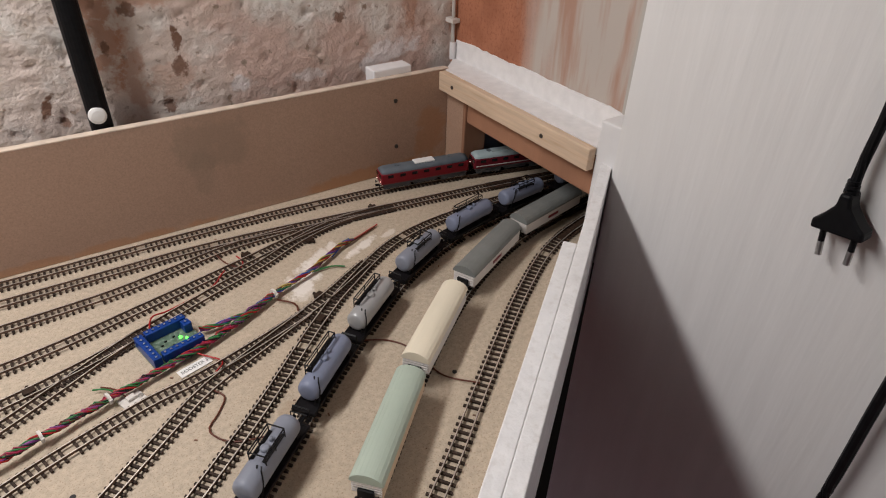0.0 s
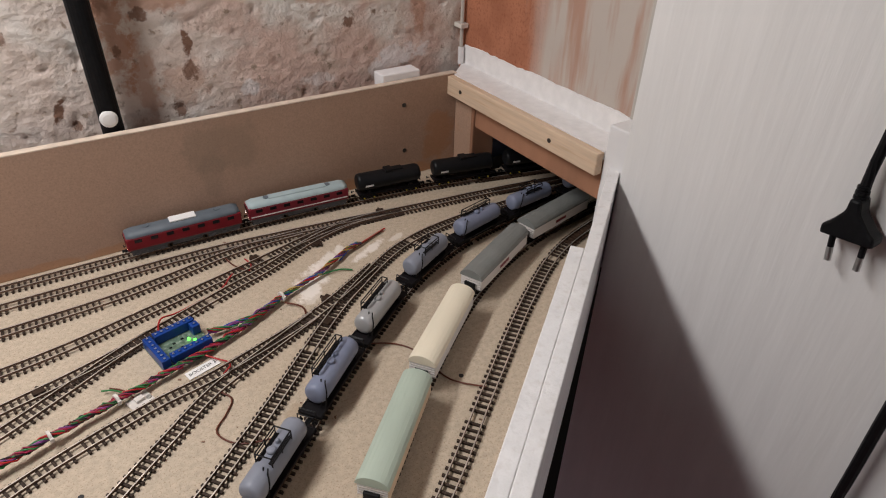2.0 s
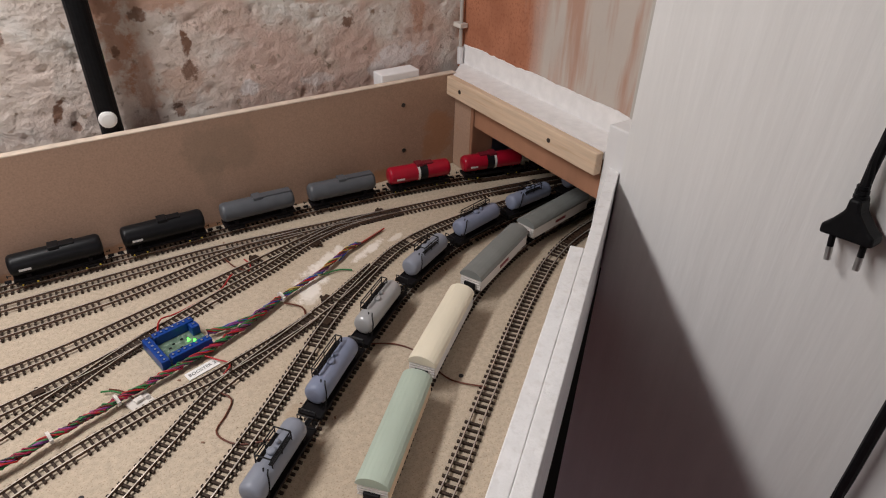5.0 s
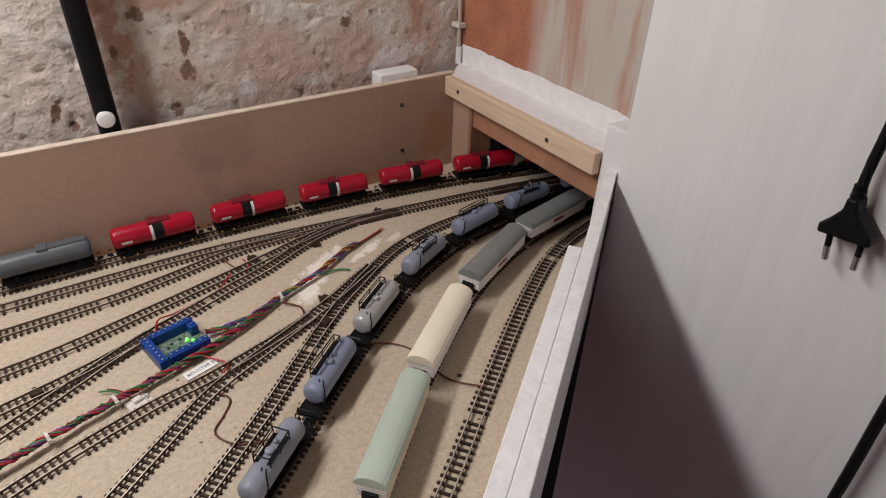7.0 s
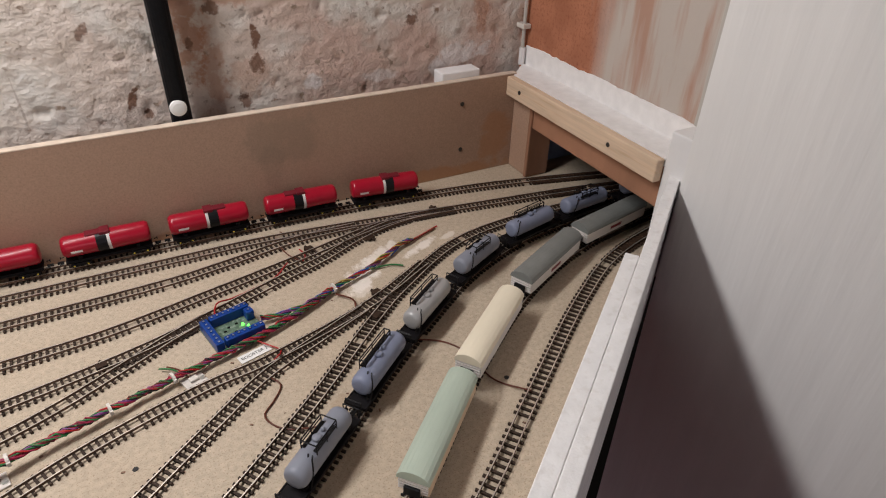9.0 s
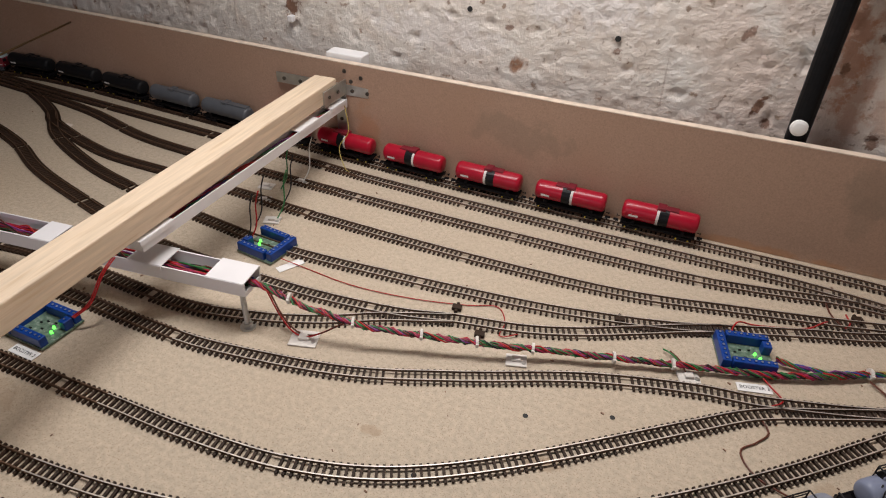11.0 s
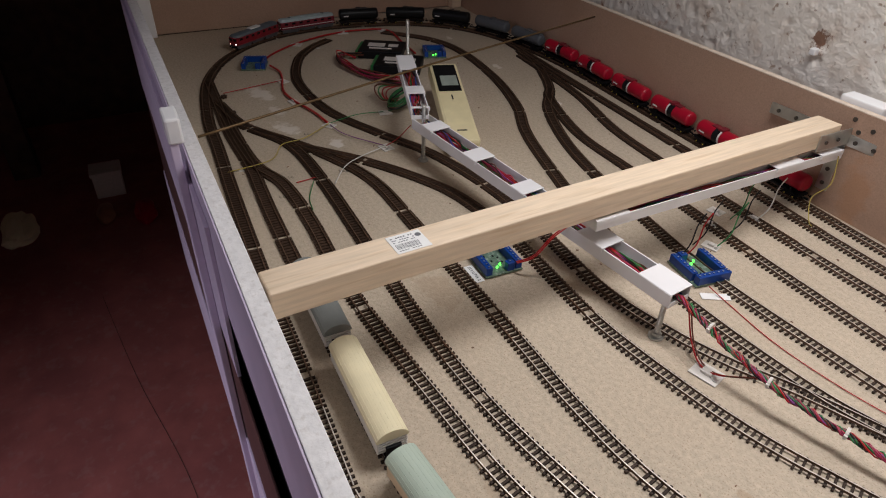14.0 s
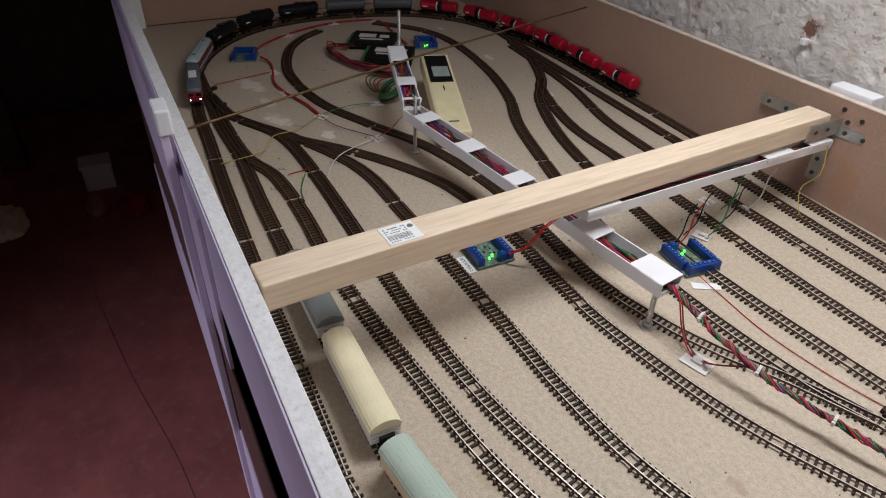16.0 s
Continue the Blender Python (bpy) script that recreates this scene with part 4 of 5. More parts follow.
def loco(label, body_mat, roof_mat, stripe, m, hatch):
    """A six-axle diesel locomotive with rounded roof and cab fronts."""
    w = thing("diesel_locomotive", label, "locomotive", "moving train")
    half, wd = 0.0545, 0.0092
    bm = bmesh.new()
    box(bm, -half + 0.002, -wd, 0.0075, half - 0.002, wd, 0.0205, 0.0016)
    part("body", bm, body_mat, w)
    bm = bmesh.new()
    n = 12
    rings = []
    for x, k, dz in ((-half + 0.003, 0.80, -0.0012), (-half + 0.008, 0.98, 0.0), (half - 0.008, 0.98, 0.0), (half - 0.003, 0.80, -0.0012)):
        rings.append([bm.verts.new((x, -wd * k * math.cos(math.pi * i / n), 0.0203 + (0.0052 + dz) * math.sin(math.pi * i / n) ** 0.8)) for i in range(n + 1)])
    for a, b in zip(rings, rings[1:]):
        for i in range(n):
            bm.faces.new((a[i], a[i + 1], b[i + 1], b[i]))
    bm.faces.new(rings[0])
    bm.faces.new(rings[-1])
    bmesh.ops.recalc_face_normals(bm, faces=bm.faces)
    roof = part("roof", bm, roof_mat, w, smooth=True)
    bm = bmesh.new()
    if hatch:
        box(bm, -0.012, -0.0050, 0.0248, 0.012, 0.0050, 0.0266, 0.0005)
    else:
        box(bm, -0.030, -0.0042, 0.0246, 0.030, 0.0042, 0.0262, 0.0007)
    part("roof_hatch", bm, M_paper if hatch else roof_mat, roof)
    for x in (-0.040, 0.040):
        bm = bmesh.new()
        lathe(bm, [(0, 0.0030), (0.0008, 0.0030), (0.0009, 0.0005)], 14, "Z")
        bmesh.ops.translate(bm, verts=bm.verts, vec=(x * 0.8, 0, 0.0252))
        part("roof_fan", bm, M_roofgrey, roof)
    for s in (-1, 1):
        for k in range(7):
            x = -0.042 + k * 0.014
            bm = bmesh.new()
            box(bm, x - 0.0032, s * wd - 0.0003, 0.0152, x + 0.0032, s * wd + 0.0003, 0.0186, 0.0003)
            part("side_window", bm, M_window, w)
        if stripe:
            bm = bmesh.new()
            box(bm, -half + 0.004, s * wd - 0.0004, 0.0106, half - 0.004, s * wd + 0.0004, 0.0116, 0)
            part("stripe", bm, M_vanwhite, w)
        for y in (-0.0045, 0.0045):
            bm = bmesh.new()
            box(bm, s * (half - 0.002) - 0.0004, y - 0.0032, 0.0150, s * (half - 0.002) + 0.0004, y + 0.0032, 0.0190, 0.0004)
            part("cab_window", bm, M_window, w)
        for y, z in ((-0.0060, 0.0105), (0.0060, 0.0105), (0, 0.0206)):
            bm = bmesh.new()
            lathe(bm, [(0, 0.0010), (0.0006, 0.0010), (0.0008, 0.0003)], 10)
            if s > 0:
                bmesh.ops.scale(bm, vec=(-1, 1, 1), verts=bm.verts)
            bmesh.ops.translate(bm, verts=bm.verts, vec=(-s * (half - 0.0018 if z < 0.02 else half - 0.0040) * -1 if s < 0 else (half - 0.0020 if z < 0.02 else half - 0.0034), y, z))
            part("headlight", bm, M_lit if s > 0 else M_vanwhite, w)
        bm = bmesh.new()
        for y in (-0.0068, 0.0068):
            box(bm, s * 0.034 - 0.0155, y - 0.0010, 0.0020, s * 0.034 + 0.0155, y + 0.0010, 0.0062, 0.0005)
            for dx in (-0.0105, 0, 0.0105):
                box(bm, s * 0.034 + dx - 0.0020, y - 0.0014, 0.0016, s * 0.034 + dx + 0.0020, y + 0.0014, 0.0050, 0.0004)
        part("bogie", bm, M_chassis, w)
        wheels(w, (s * 0.034 - 0.0105, s * 0.034, s * 0.034 + 0.0105), 0.0031)
    bm = bmesh.new()
    box(bm, -half + 0.004, -wd + 0.0006, 0.0060, half - 0.004, wd - 0.0006, 0.0078, 0.0003)
    box(bm, -0.014, -0.0075, 0.0026, 0.014, 0.0075, 0.0062, 0.0006)
    part("chassis", bm, M_chassis, w)
    buffers(w, half)
    w.matrix_world = m
    return w


class Line:
    """A track line by length."""

    def __init__(self, pts):
        self.step = 0.004
        self.pts = spline(pts, self.step)

    def at(self, s):
        k = min(max(s / self.step, 0), len(self.pts) - 1.001)
        i = int(k)
        return self.pts[i].lerp(self.pts[i + 1], k - i)

    def length_near(self, x, y):
        return min(range(len(self.pts)), key=lambda i: (self.pts[i] - Vector((x, y, 0))).length) * self.step

    def place(self, s, base):
        a, b = self.at(s - base), self.at(s + base)
        c = (a + b) / 2
        return pose(c.x, c.y, RAIL_Z, 0, 0, math.degrees(math.atan2(b.y - a.y, b.x - a.x)))


tank_line, van_line = Line(TRACKS[2][1]), Line(TRACKS[1][1])
for x, y, mat, ex, lab in ((0.162, 0.356, M_tankgrey, "", "pale grey tank wagon with black railing and ladder"), (0.222, 0.406, M_tankblue, "long", "blue-grey tank wagon with long black walkway"),
                           (0.286, 0.452, M_tanksilver, "long", "silver tank wagon with black walkway"), (0.356, 0.496, M_tankgrey, "", "grey tank wagon with black railing"),
                           (0.430, 0.521, M_tankblue, "long", "blue-grey tank wagon with black fittings"), (0.508, 0.531, M_tankblue, "", "blue-grey tank wagon at the tunnel mouth"),
                           (0.592, 0.537, M_tankblue, "", "blue-grey tank wagon inside the tunnel")):
    tank_wagon(lab, mat, "grey", tank_line.place(tank_line.length_near(x, y), 0.025), "parked tank wagons", ex)
for x, y, roof_m, side_m, mk, lab in ((0.232, 0.341, M_green, M_vanbuff, False, "covered wagon with sage green ribbed roof"), (0.315, 0.405, M_ivory, M_vanwhite, False, "covered wagon with ivory barrel roof"),
                                      (0.412, 0.462, M_vangrey, M_vanwhite, True, "white covered wagon with grey roof and red marking"), (0.510, 0.493, M_vangrey, M_vanwhite, True, "white covered wagon with grey roof entering the tunnel"),
                                      (-0.360, 0.150, M_vangrey, M_vanwhite, False, "covered wagon with dark grey roof under the beam"), (-0.254, 0.149, M_cream, M_vanwhite, False, "covered wagon with cream wooden roof"),
                                      (-0.150, 0.153, M_green, M_vanbuff, False, "covered wagon with pale green roof")):
    van(lab, roof_m, side_m, van_line.place(van_line.length_near(x, y), 0.030), marks=mk)

main = Line(MAIN)
TRAIN = []
LOCO, WAG = 0.1125, 0.0892
off = 0.0
for k in range(6):
    TRAIN.append((tank_wagon("bright red tank wagon with black and white bands", M_tankred, "red", Matrix(), "moving train", None, -1 if k in (1, 3, 4) else 1), off + WAG / 2, 0.025))
    off += WAG
for k in range(2):
    TRAIN.append((tank_wagon("dark grey tank wagon with black walkway", M_tankdark, "dark", Matrix(), "moving train"), off + WAG / 2, 0.025))
    off += WAG
for k in range(3):
    TRAIN.append((tank_wagon("black tank wagon with yellow axleboxes", M_tankblack, "black", Matrix(), "moving train"), off + WAG / 2, 0.025))
    off += WAG
TRAIN.append((loco("wine red diesel locomotive with pale roof and white stripe", M_locowine, M_roofpale, True, Matrix(), False), off + LOCO / 2, 0.034))
off += LOCO
TRAIN.append((loco("red diesel locomotive with grey roof and lit headlights", M_locored, M_roofgrey, False, Matrix(), True), off + LOCO / 2, 0.034))
off += LOCO

# ---------------- cross beam and its brackets ----------------
beam = thing("cross_beam", "planed pine beam across the layout with a price label", "wooden beam")
bm = bmesh.new()
box(bm, -0.3355, 0.0995, 0.0775, -0.3095, 0.668, 0.098, 0.0012)
part("beam", bm, M_pine, beam)
bm = bmesh.new()
box(bm, -0.3325, 0.186, 0.0981, -0.3115, 0.2115, 0.0984, 0)
label = part("price_label", bm, M_paper, beam, "white barcode label")
bm = bmesh.new()
for k in range(22):
    y = 0.1882 + k * 0.00078
    box(bm, -0.3215, y, 0.09845, -0.3155, y + (0.0002 if k % 3 else 0.00045), 0.09852, 0)
for k in range(9):
    for x, w in ((-0.3298, 0.0013), (-0.3268, 0.0009), (-0.3243, 0.0009), (-0.3142, 0.0008)):
        if (k * 7 + int(-x * 9000)) % 5:
            box(bm, x, 0.1882 + k * 0.0019, 0.09845, x + w, 0.1882 + k * 0.0019 + 0.0013, 0.09852, 0)
lathe(bm, [(0.09845, 0.0022), (0.09852, 0.0022)], 14, "Z")
bmesh.ops.translate(bm, verts=bm.verts[-28:], vec=(-0.327, 0.2082, 0))
part("barcode", bm, M_print, label)

beam.matrix_world = Matrix.Translation((-0.319, 0.652, 0)) @ pose(0, 0, 0, 0, 0, math.degrees(math.atan2(0.0245, 0.554))) @ Matrix.Translation((0.3225, -0.652, 0))

bracket = thing("angle_bracket", "zinc-plated angle brackets joining beam and fence", "metal bracket")
bm = bmesh.new()
box(bm, -0.388, 0.6695, 0.0795, -0.258, 0.6718, 0.0915, 0.0005)
part("flat_plate", bm, M_steel, bracket)
bm = bmesh.new()
box(bm, -0.2962, 0.622, 0.0815, -0.2944, 0.6693, 0.0985, 0.0004)
box(bm, -0.309, 0.6693, 0.026, -0.296, 0.6713, 0.0795, 0.0004)
part("angle_plate", bm, M_steel, bracket)
for x, z in ((-0.377, 0.0855), (-0.355, 0.0855), (-0.287, 0.0855), (-0.268, 0.0855), (-0.3025, 0.050), (-0.3025, 0.034)):
    bm = bmesh.new()
    rod(bm, (x, 0.6697, z), (x, 0.6683, z), 0.0022, 10)
    part("screw", bm, M_screw, bracket)
for y in (0.632, 0.650):
    bm = bmesh.new()
    rod(bm, (-0.2944, y, 0.090), (-0.2932, y, 0.090), 0.0020, 10)
    part("screw", bm, M_screw, bracket)

bracket.matrix_world = pose(-0.009, 0.0148, -0.0060)

# ---------------- cable ducts ----------------


def u_duct(bm, length, w, hgt, t=0.0011):
    a, b = w / 2, w / 2 - t
    prof = ((-a, 0), (a, 0), (a, hgt), (b, hgt), (b, t), (-b, t), (-b, hgt), (-a, hgt))
    ends = [[bm.verts.new((x, y, z)) for y, z in prof] for x in (0, length)]
    for i in range(8):
        j = (i + 1) % 8
        bm.faces.new((ends[0][i], ends[0][j], ends[1][j], ends[1][i]))
    bm.faces.new(ends[0][::-1])
    bm.faces.new(ends[1])
    bmesh.ops.recalc_face_normals(bm, faces=bm.faces)


def wire_bundle(thing_ob, pts, n, spread, r=0.00075, twist=0.9, step=0.006, palette=None):
    palette = palette or [W_RED, W_GREEN, W_BROWN, W_CRIMSON, W_RED, W_BLACK, W_CRIMSON, W_GREEN, W_BLUE, W_BROWN, W_VIOLET]
    base = spline(pts, 0.007)
    base.append(Vector(pts[-1]))
    for k in range(n):
        ph = random.uniform(0, 6.28)
        rad = spread * random.uniform(0.25, 1.0)
        tw = twist * random.uniform(0.7, 1.3)
        q = []
        for i, p in enumerate(base):
            d = (base[min(i + 1, len(base) - 1)] - base[max(i - 1, 0)]).normalized()
            s = Vector((-d.y, d.x, 0))
            a = ph + tw * i + 0.5 * math.sin(0.7 * i + k)
            q.append(p + s * rad * math.cos(a) + Vector((0, 0, max(0.0008 - p.z, rad * 0.7 * math.sin(a)))))
        bm = bmesh.new()
        tube(bm, q, r, 5, step)
        part("wire", bm, palette[k % len(palette)], thing_ob, smooth=True)


def duct(name, label, m, length, w, hgt, covers, wires, legs=()):
    d = thing(name, label, "cable duct")
    bm = bmesh.new()
    u_duct(bm, length, w, hgt)
    box(bm, 0.0, -w / 2 + 0.0012, 0.0012, 0.0010, w / 2 - 0.0012, hgt * (0.95 if w < 0.015 else 0.35), 0)
    part("channel", bm, M_pvc, d)
    for a, b in covers:
        bm = bmesh.new()
        box(bm, a, -w / 2 - 0.0008, hgt, b, w / 2 + 0.0008, hgt + 0.0012, 0.0003)
        box(bm, a, -w / 2 - 0.0012, hgt - 0.003, b, -w / 2 - 0.0002, hgt + 0.0006, 0)
        box(bm, a, w / 2 + 0.0002, hgt - 0.003, b, w / 2 + 0.0012, hgt + 0.0006, 0)
        part("cover", bm, M_pvc, d)
    wire_bundle(d, [(0.002, 0, hgt * 0.50), (length * 0.3, 0.001, hgt * 0.54), (length * 0.6, -0.001, hgt * 0.54), (length - 0.002, 0, hgt * 0.50)], wires * 2, min(w * 0.36, hgt * 0.5), 0.0007, 0.35)
    d.matrix_world = m
    return d


# main duct: from its open tip over the tracks to the far elbow
A, B = Vector((-0.222, 0.390, 0.034)), Vector((-0.585, 0.345, 0.040))
L1 = (B - A).length
duct("cable_duct", "white slotted cable duct on threaded rods, full of wires", Matrix.Translation(A) @ (B - A).to_track_quat("X", "Z").to_matrix().to_4x4(), L1, 0.0235, 0.012,
     ((0.0, 0.032), (0.070, 0.100), (0.170, 0.190), (0.245, 0.268), (0.325, 0.345)), 11)
A, B = Vector((-0.578, 0.341, 0.052)), Vector((-0.735, 0.392, 0.058))
duct("cable_duct", "white far length of cable duct with open windows", Matrix.Translation(A) @ (B - A).to_track_quat("X", "Z").to_matrix().to_4x4(), (B - A).length, 0.020, 0.013,
     ((0.0, 0.004), (0.040, 0.062), (0.115, 0.165)), 8)
# narrow duct under the beam up to the fence
A, B = Vector((-0.299, 0.361, 0.065)), Vector((-0.309, 0.683, 0.060))
duct("cable_duct", "narrow white cable duct beside the pine beam", Matrix.Translation(A) @ (B - A).to_track_quat("X", "Z").to_matrix().to_4x4(), (B - A).length, 0.0120, 0.0095,
     ((-0.002, 0.034), (0.218, 0.258), (0.285, 0.318)), 6)

for name, x, y, z1, lab in (("threaded_rod", -0.226, 0.381, 0.034, "zinc bolt standing under the duct tip"), ("threaded_rod", -0.577, 0.345, 0.070, "zinc threaded rod holding the duct elbow"),
                            ("threaded_rod", -0.752, 0.405, 0.112, "tall zinc threaded rod at the duct's far end")):
    st = thing(name, lab, "threaded rod", "duct supports")
    bm = bmesh.new()
    # one turned profile with a ridge for each turn of the thread
    prof = [(0.0004, 0.0021)]
    for k in range(int((z1 - 0.004) / 0.0022)):
        z = 0.003 + k * 0.0022
        prof += [(z, 0.0021), (z + 0.0004, 0.0024), (z + 0.0008, 0.0024), (z + 0.0012, 0.0021)]
    prof.append((z1, 0.0021))
    rings = [[bm.verts.new((x + r * math.cos(i * math.pi / 6), y + r * math.sin(i * math.pi / 6), z)) for i in range(12)] for z, r in prof]
    for lo, hi in zip(rings, rings[1:]):
        for i in range(12):
            bm.faces.new((lo[i], lo[(i + 1) % 12], hi[(i + 1) % 12], hi[i]))
    bm.faces.new(rings[0][::-1])
    bm.faces.new(rings[-1])
    part("shaft", bm, M_steel, st)
    bm = bmesh.new()
    rod(bm, (x, y, 0.0003), (x, y, 0.0015), 0.0062, 18)
    part("washer", bm, M_steel, st)
    bm = bmesh.new()
    rod(bm, (x, y, 0.0015), (x, y, 0.0050), 0.0042, 6)
    part("nut", bm, M_steel, st)

# ---------------- blue terminal modules ----------------


def module(m, lab, leds=True):
    w = thing("terminal_module", lab, "circuit module", "booster modules")
    bm = bmesh.new()
    box(bm, -0.0205, -0.0185, 0.0012, 0.0205, 0.0185, 0.0028, 0)
    part("circuit_board", bm, M_pcb, w)
    for x in (-0.017, 0.017):
        for y in (-0.015, 0.015):
            bm = bmesh.new()
            rod(bm, (x, y, 0), (x, y, 0.0012), 0.0016, 8)
            part("spacer", bm, M_clip, w)
    def block(x0, y0, x1, y1, nm):
        bm = bmesh.new()
        box(bm, x0, y0, 0.0028, x1, y1, 0.0112, 0.0006)
        along_x = (x1 - x0) > (y1 - y0)
        n = int(max(x1 - x0, y1 - y0) / 0.0045)
        for k in range(n):
            f = (k + 0.5) / n
            cx, cy = (x0 + f * (x1 - x0), (y0 + y1) / 2) if along_x else ((x0 + x1) / 2, y0 + f * (y1 - y0))
            rod(bm, (cx, cy, 0.0112), (cx, cy, 0.0117), 0.0014, 8)
        b = part(nm, bm, M_module, w)
        bm = bmesh.new()
        for k in range(n):
            f = (k + 0.5) / n
            cx, cy = (x0 + f * (x1 - x0), (y0 + y1) / 2) if along_x else ((x0 + x1) / 2, y0 + f * (y1 - y0))
            rod(bm, (cx, cy, 0.0117), (cx, cy, 0.0119), 0.0009, 6)
        part("terminal_screw", bm, M_steel, b)
    block(-0.0125, 0.0118, 0.0195, 0.0180, "terminal_block")
    block(-0.0125, -0.0180, 0.0195, -0.0118, "terminal_block")
    block(-0.0205, -0.0180, -0.0140, 0.0165, "terminal_block")
    block(0.0135, 0.0030, 0.0200, 0.0105, "terminal_block")
    bm = bmesh.new()
    for k, (x, y) in enumerate(((-0.006, 0.002), (0.001, -0.003), (-0.002, 0.005), (0.005, 0.006), (-0.008, -0.006))):
        box(bm, x - 0.0010, y - 0.0006, 0.0028, x + 0.0010, y + 0.0006, 0.0036, 0)
    part("chip", bm, M_black, w)
    if leds:
        for x, y in ((0.0085, 0.0015), (0.0115, -0.0030)):
            bm = bmesh.new()
            lathe(bm, [(0.0028, 0.0011), (0.0046, 0.0011), (0.0054, 0.0004)], 10, "Z")
            bmesh.ops.translate(bm, verts=bm.verts, vec=(x, y, 0))
            part("green_led", bm, M_led, w, "lit green indicator")
    w.matrix_world = m
    return w


def tag_label(x, y, ang, text=None):
    lb = thing("paper_tag", "small white printed paper tag on the board", "label", "module tags")
    bm = bmesh.new()
    box(bm, -0.0125, -0.0042, 0.0003, 0.0125, 0.0042, 0.0007, 0)
    part("paper", bm, M_paper, lb)
    if text:
        cu = bpy.data.curves.new("lettering", "FONT")
        cu.body, cu.size, cu.align_x, cu.align_y = text, 0.0042, "CENTER", "CENTER"
        tx = new("lettering", cu)
        me = bpy.data.meshes.new_from_object(tx)
        bpy.data.objects.remove(tx)
        me.materials.append(M_ink)
        ob = new("lettering", me)
        ob.parent = lb
        ob.location = (0, 0, 0.0009)
    lb.matrix_world = pose(x, y, 0.0002, 0, 0, ang)


module(pose(0.1405, 0.5085, 0, 0, 0, 12), "blue screw-terminal module with lit green lights")
module(pose(-0.275, 0.477, 0, 0, 0, 172), "blue screw-terminal module with lit green lights, beside the duct")
module(pose(-0.366, 0.315, 0, 0, 0, -2), "blue screw-terminal module in the beam's shade")
module(pose(-0.975, 0.243, 0, 0, 0, -20), "blue terminal module near the far loop", False)
module(pose(-0.922, 0.531, 0, 0, 0, -20), "blue terminal module behind the black boxes")
tag_label(0.1490, 0.4770, 14, "BOOSTER 3")
tag_label(-0.2415, 0.4635, 60, None)
tag_label(-0.358, 0.290, -2, "BOOSTER 2")

# ---------------- wires on the board ----------------
loom = thing("wire_loom", "long loom of coloured wires tied with nylon ties", "cable loom")
wire_bundle(loom, [(-0.226, 0.389, 0.041), (-0.205, 0.391, 0.037), (-0.180, 0.391, 0.031), (-0.156, 0.395, 0.026), (-0.135, 0.399, 0.021), (-0.098, 0.410, 0.017), (-0.061, 0.421, 0.015), (-0.022, 0.434, 0.012),
                  (0.002, 0.444, 0.0095), (0.041, 0.456, 0.008), (0.100, 0.474, 0.006), (0.155, 0.490, 0.005), (0.189, 0.503, 0.005), (0.229, 0.523, 0.005)], 26, 0.0037, 0.00064, 1.9, palette=[W_CRIMSON, W_GREEN, W_BROWN, W_RED, W_BLACK, W_CRIMSON, W_VIOLET, W_GREEN, W_BLACK, W_RED])
wire_bundle(loom, [(0.229, 0.523, 0.005), (0.247, 0.530, 0.005), (0.265, 0.536, 0.005), (0.285, 0.547, 0.005), (0.306, 0.559, 0.005), (0.326, 0.567, 0.004)], 13, 0.0030, 0.00066, 1.5, palette=[W_BLUE, W_GREEN, W_RED, W_YELLOW, W_BROWN, W_VIOLET])
wire_bundle(loom, [(0.163, 0.510, 0.006), (0.180, 0.509, 0.005), (0.197, 0.511, 0.005), (0.213, 0.516, 0.005), (0.229, 0.523, 0.005)], 12, 0.0028, 0.00066, 1.5, palette=[W_GREEN, W_RED, W_BLUE, W_GREEN, W_VIOLET, W_BROWN])
for pts, mat in (([(0.315, 0.562, 0.003), (0.340, 0.572, 0.002), (0.361, 0.580, 0.002)], W_RED), ([(0.315, 0.561, 0.003), (0.335, 0.569, 0.002), (0.358, 0.578, 0.002)], W_BROWN),
                 ([(0.296, 0.550, 0.003), (0.312, 0.562, 0.004), (0.318, 0.570, 0.003)], W_BLUE), ([(0.270, 0.538, 0.003), (0.290, 0.538, 0.002), (0.302, 0.530, 0.002)], W_GREEN),
                 ([(0.229, 0.517, 0.003), (0.240, 0.505, 0.002), (0.238, 0.492, 0.001)], W_BROWN)):
    bm = bmesh.new()
    tube(bm, pts, 0.0008, 5, 0.004)
    part("wire", bm, mat, loom)
for x, y, z in ((-0.190, 0.391, 0.034), (-0.140, 0.398, 0.022), (-0.090, 0.4125, 0.0168), (-0.050, 0.4247, 0.0142), (-0.010, 0.439, 0.0107), (0.048, 0.458, 0.0078), (0.090, 0.471, 0.0062), (0.229, 0.523, 0.005)):
    bm = bmesh.new()
    lathe(bm, [(-0.0010, 0.0042), (-0.0010, 0.0047), (0.0010, 0.0047), (0.0010, 0.0042)], 16)
    box(bm, -0.0012, -0.0056, 0.0006, 0.0012, -0.0042, 0.0026, 0.0003)
    for v in bm.verts:
        v.co.z = v.co.z * 0.9 + 0.0004
    bmesh.ops.transform(bm, matrix=pose(x, y, z, 0, 0, random.uniform(12, 24)), verts=bm.verts)
    part("cable_tie", bm, M_clip, loom, "white nylon tie")


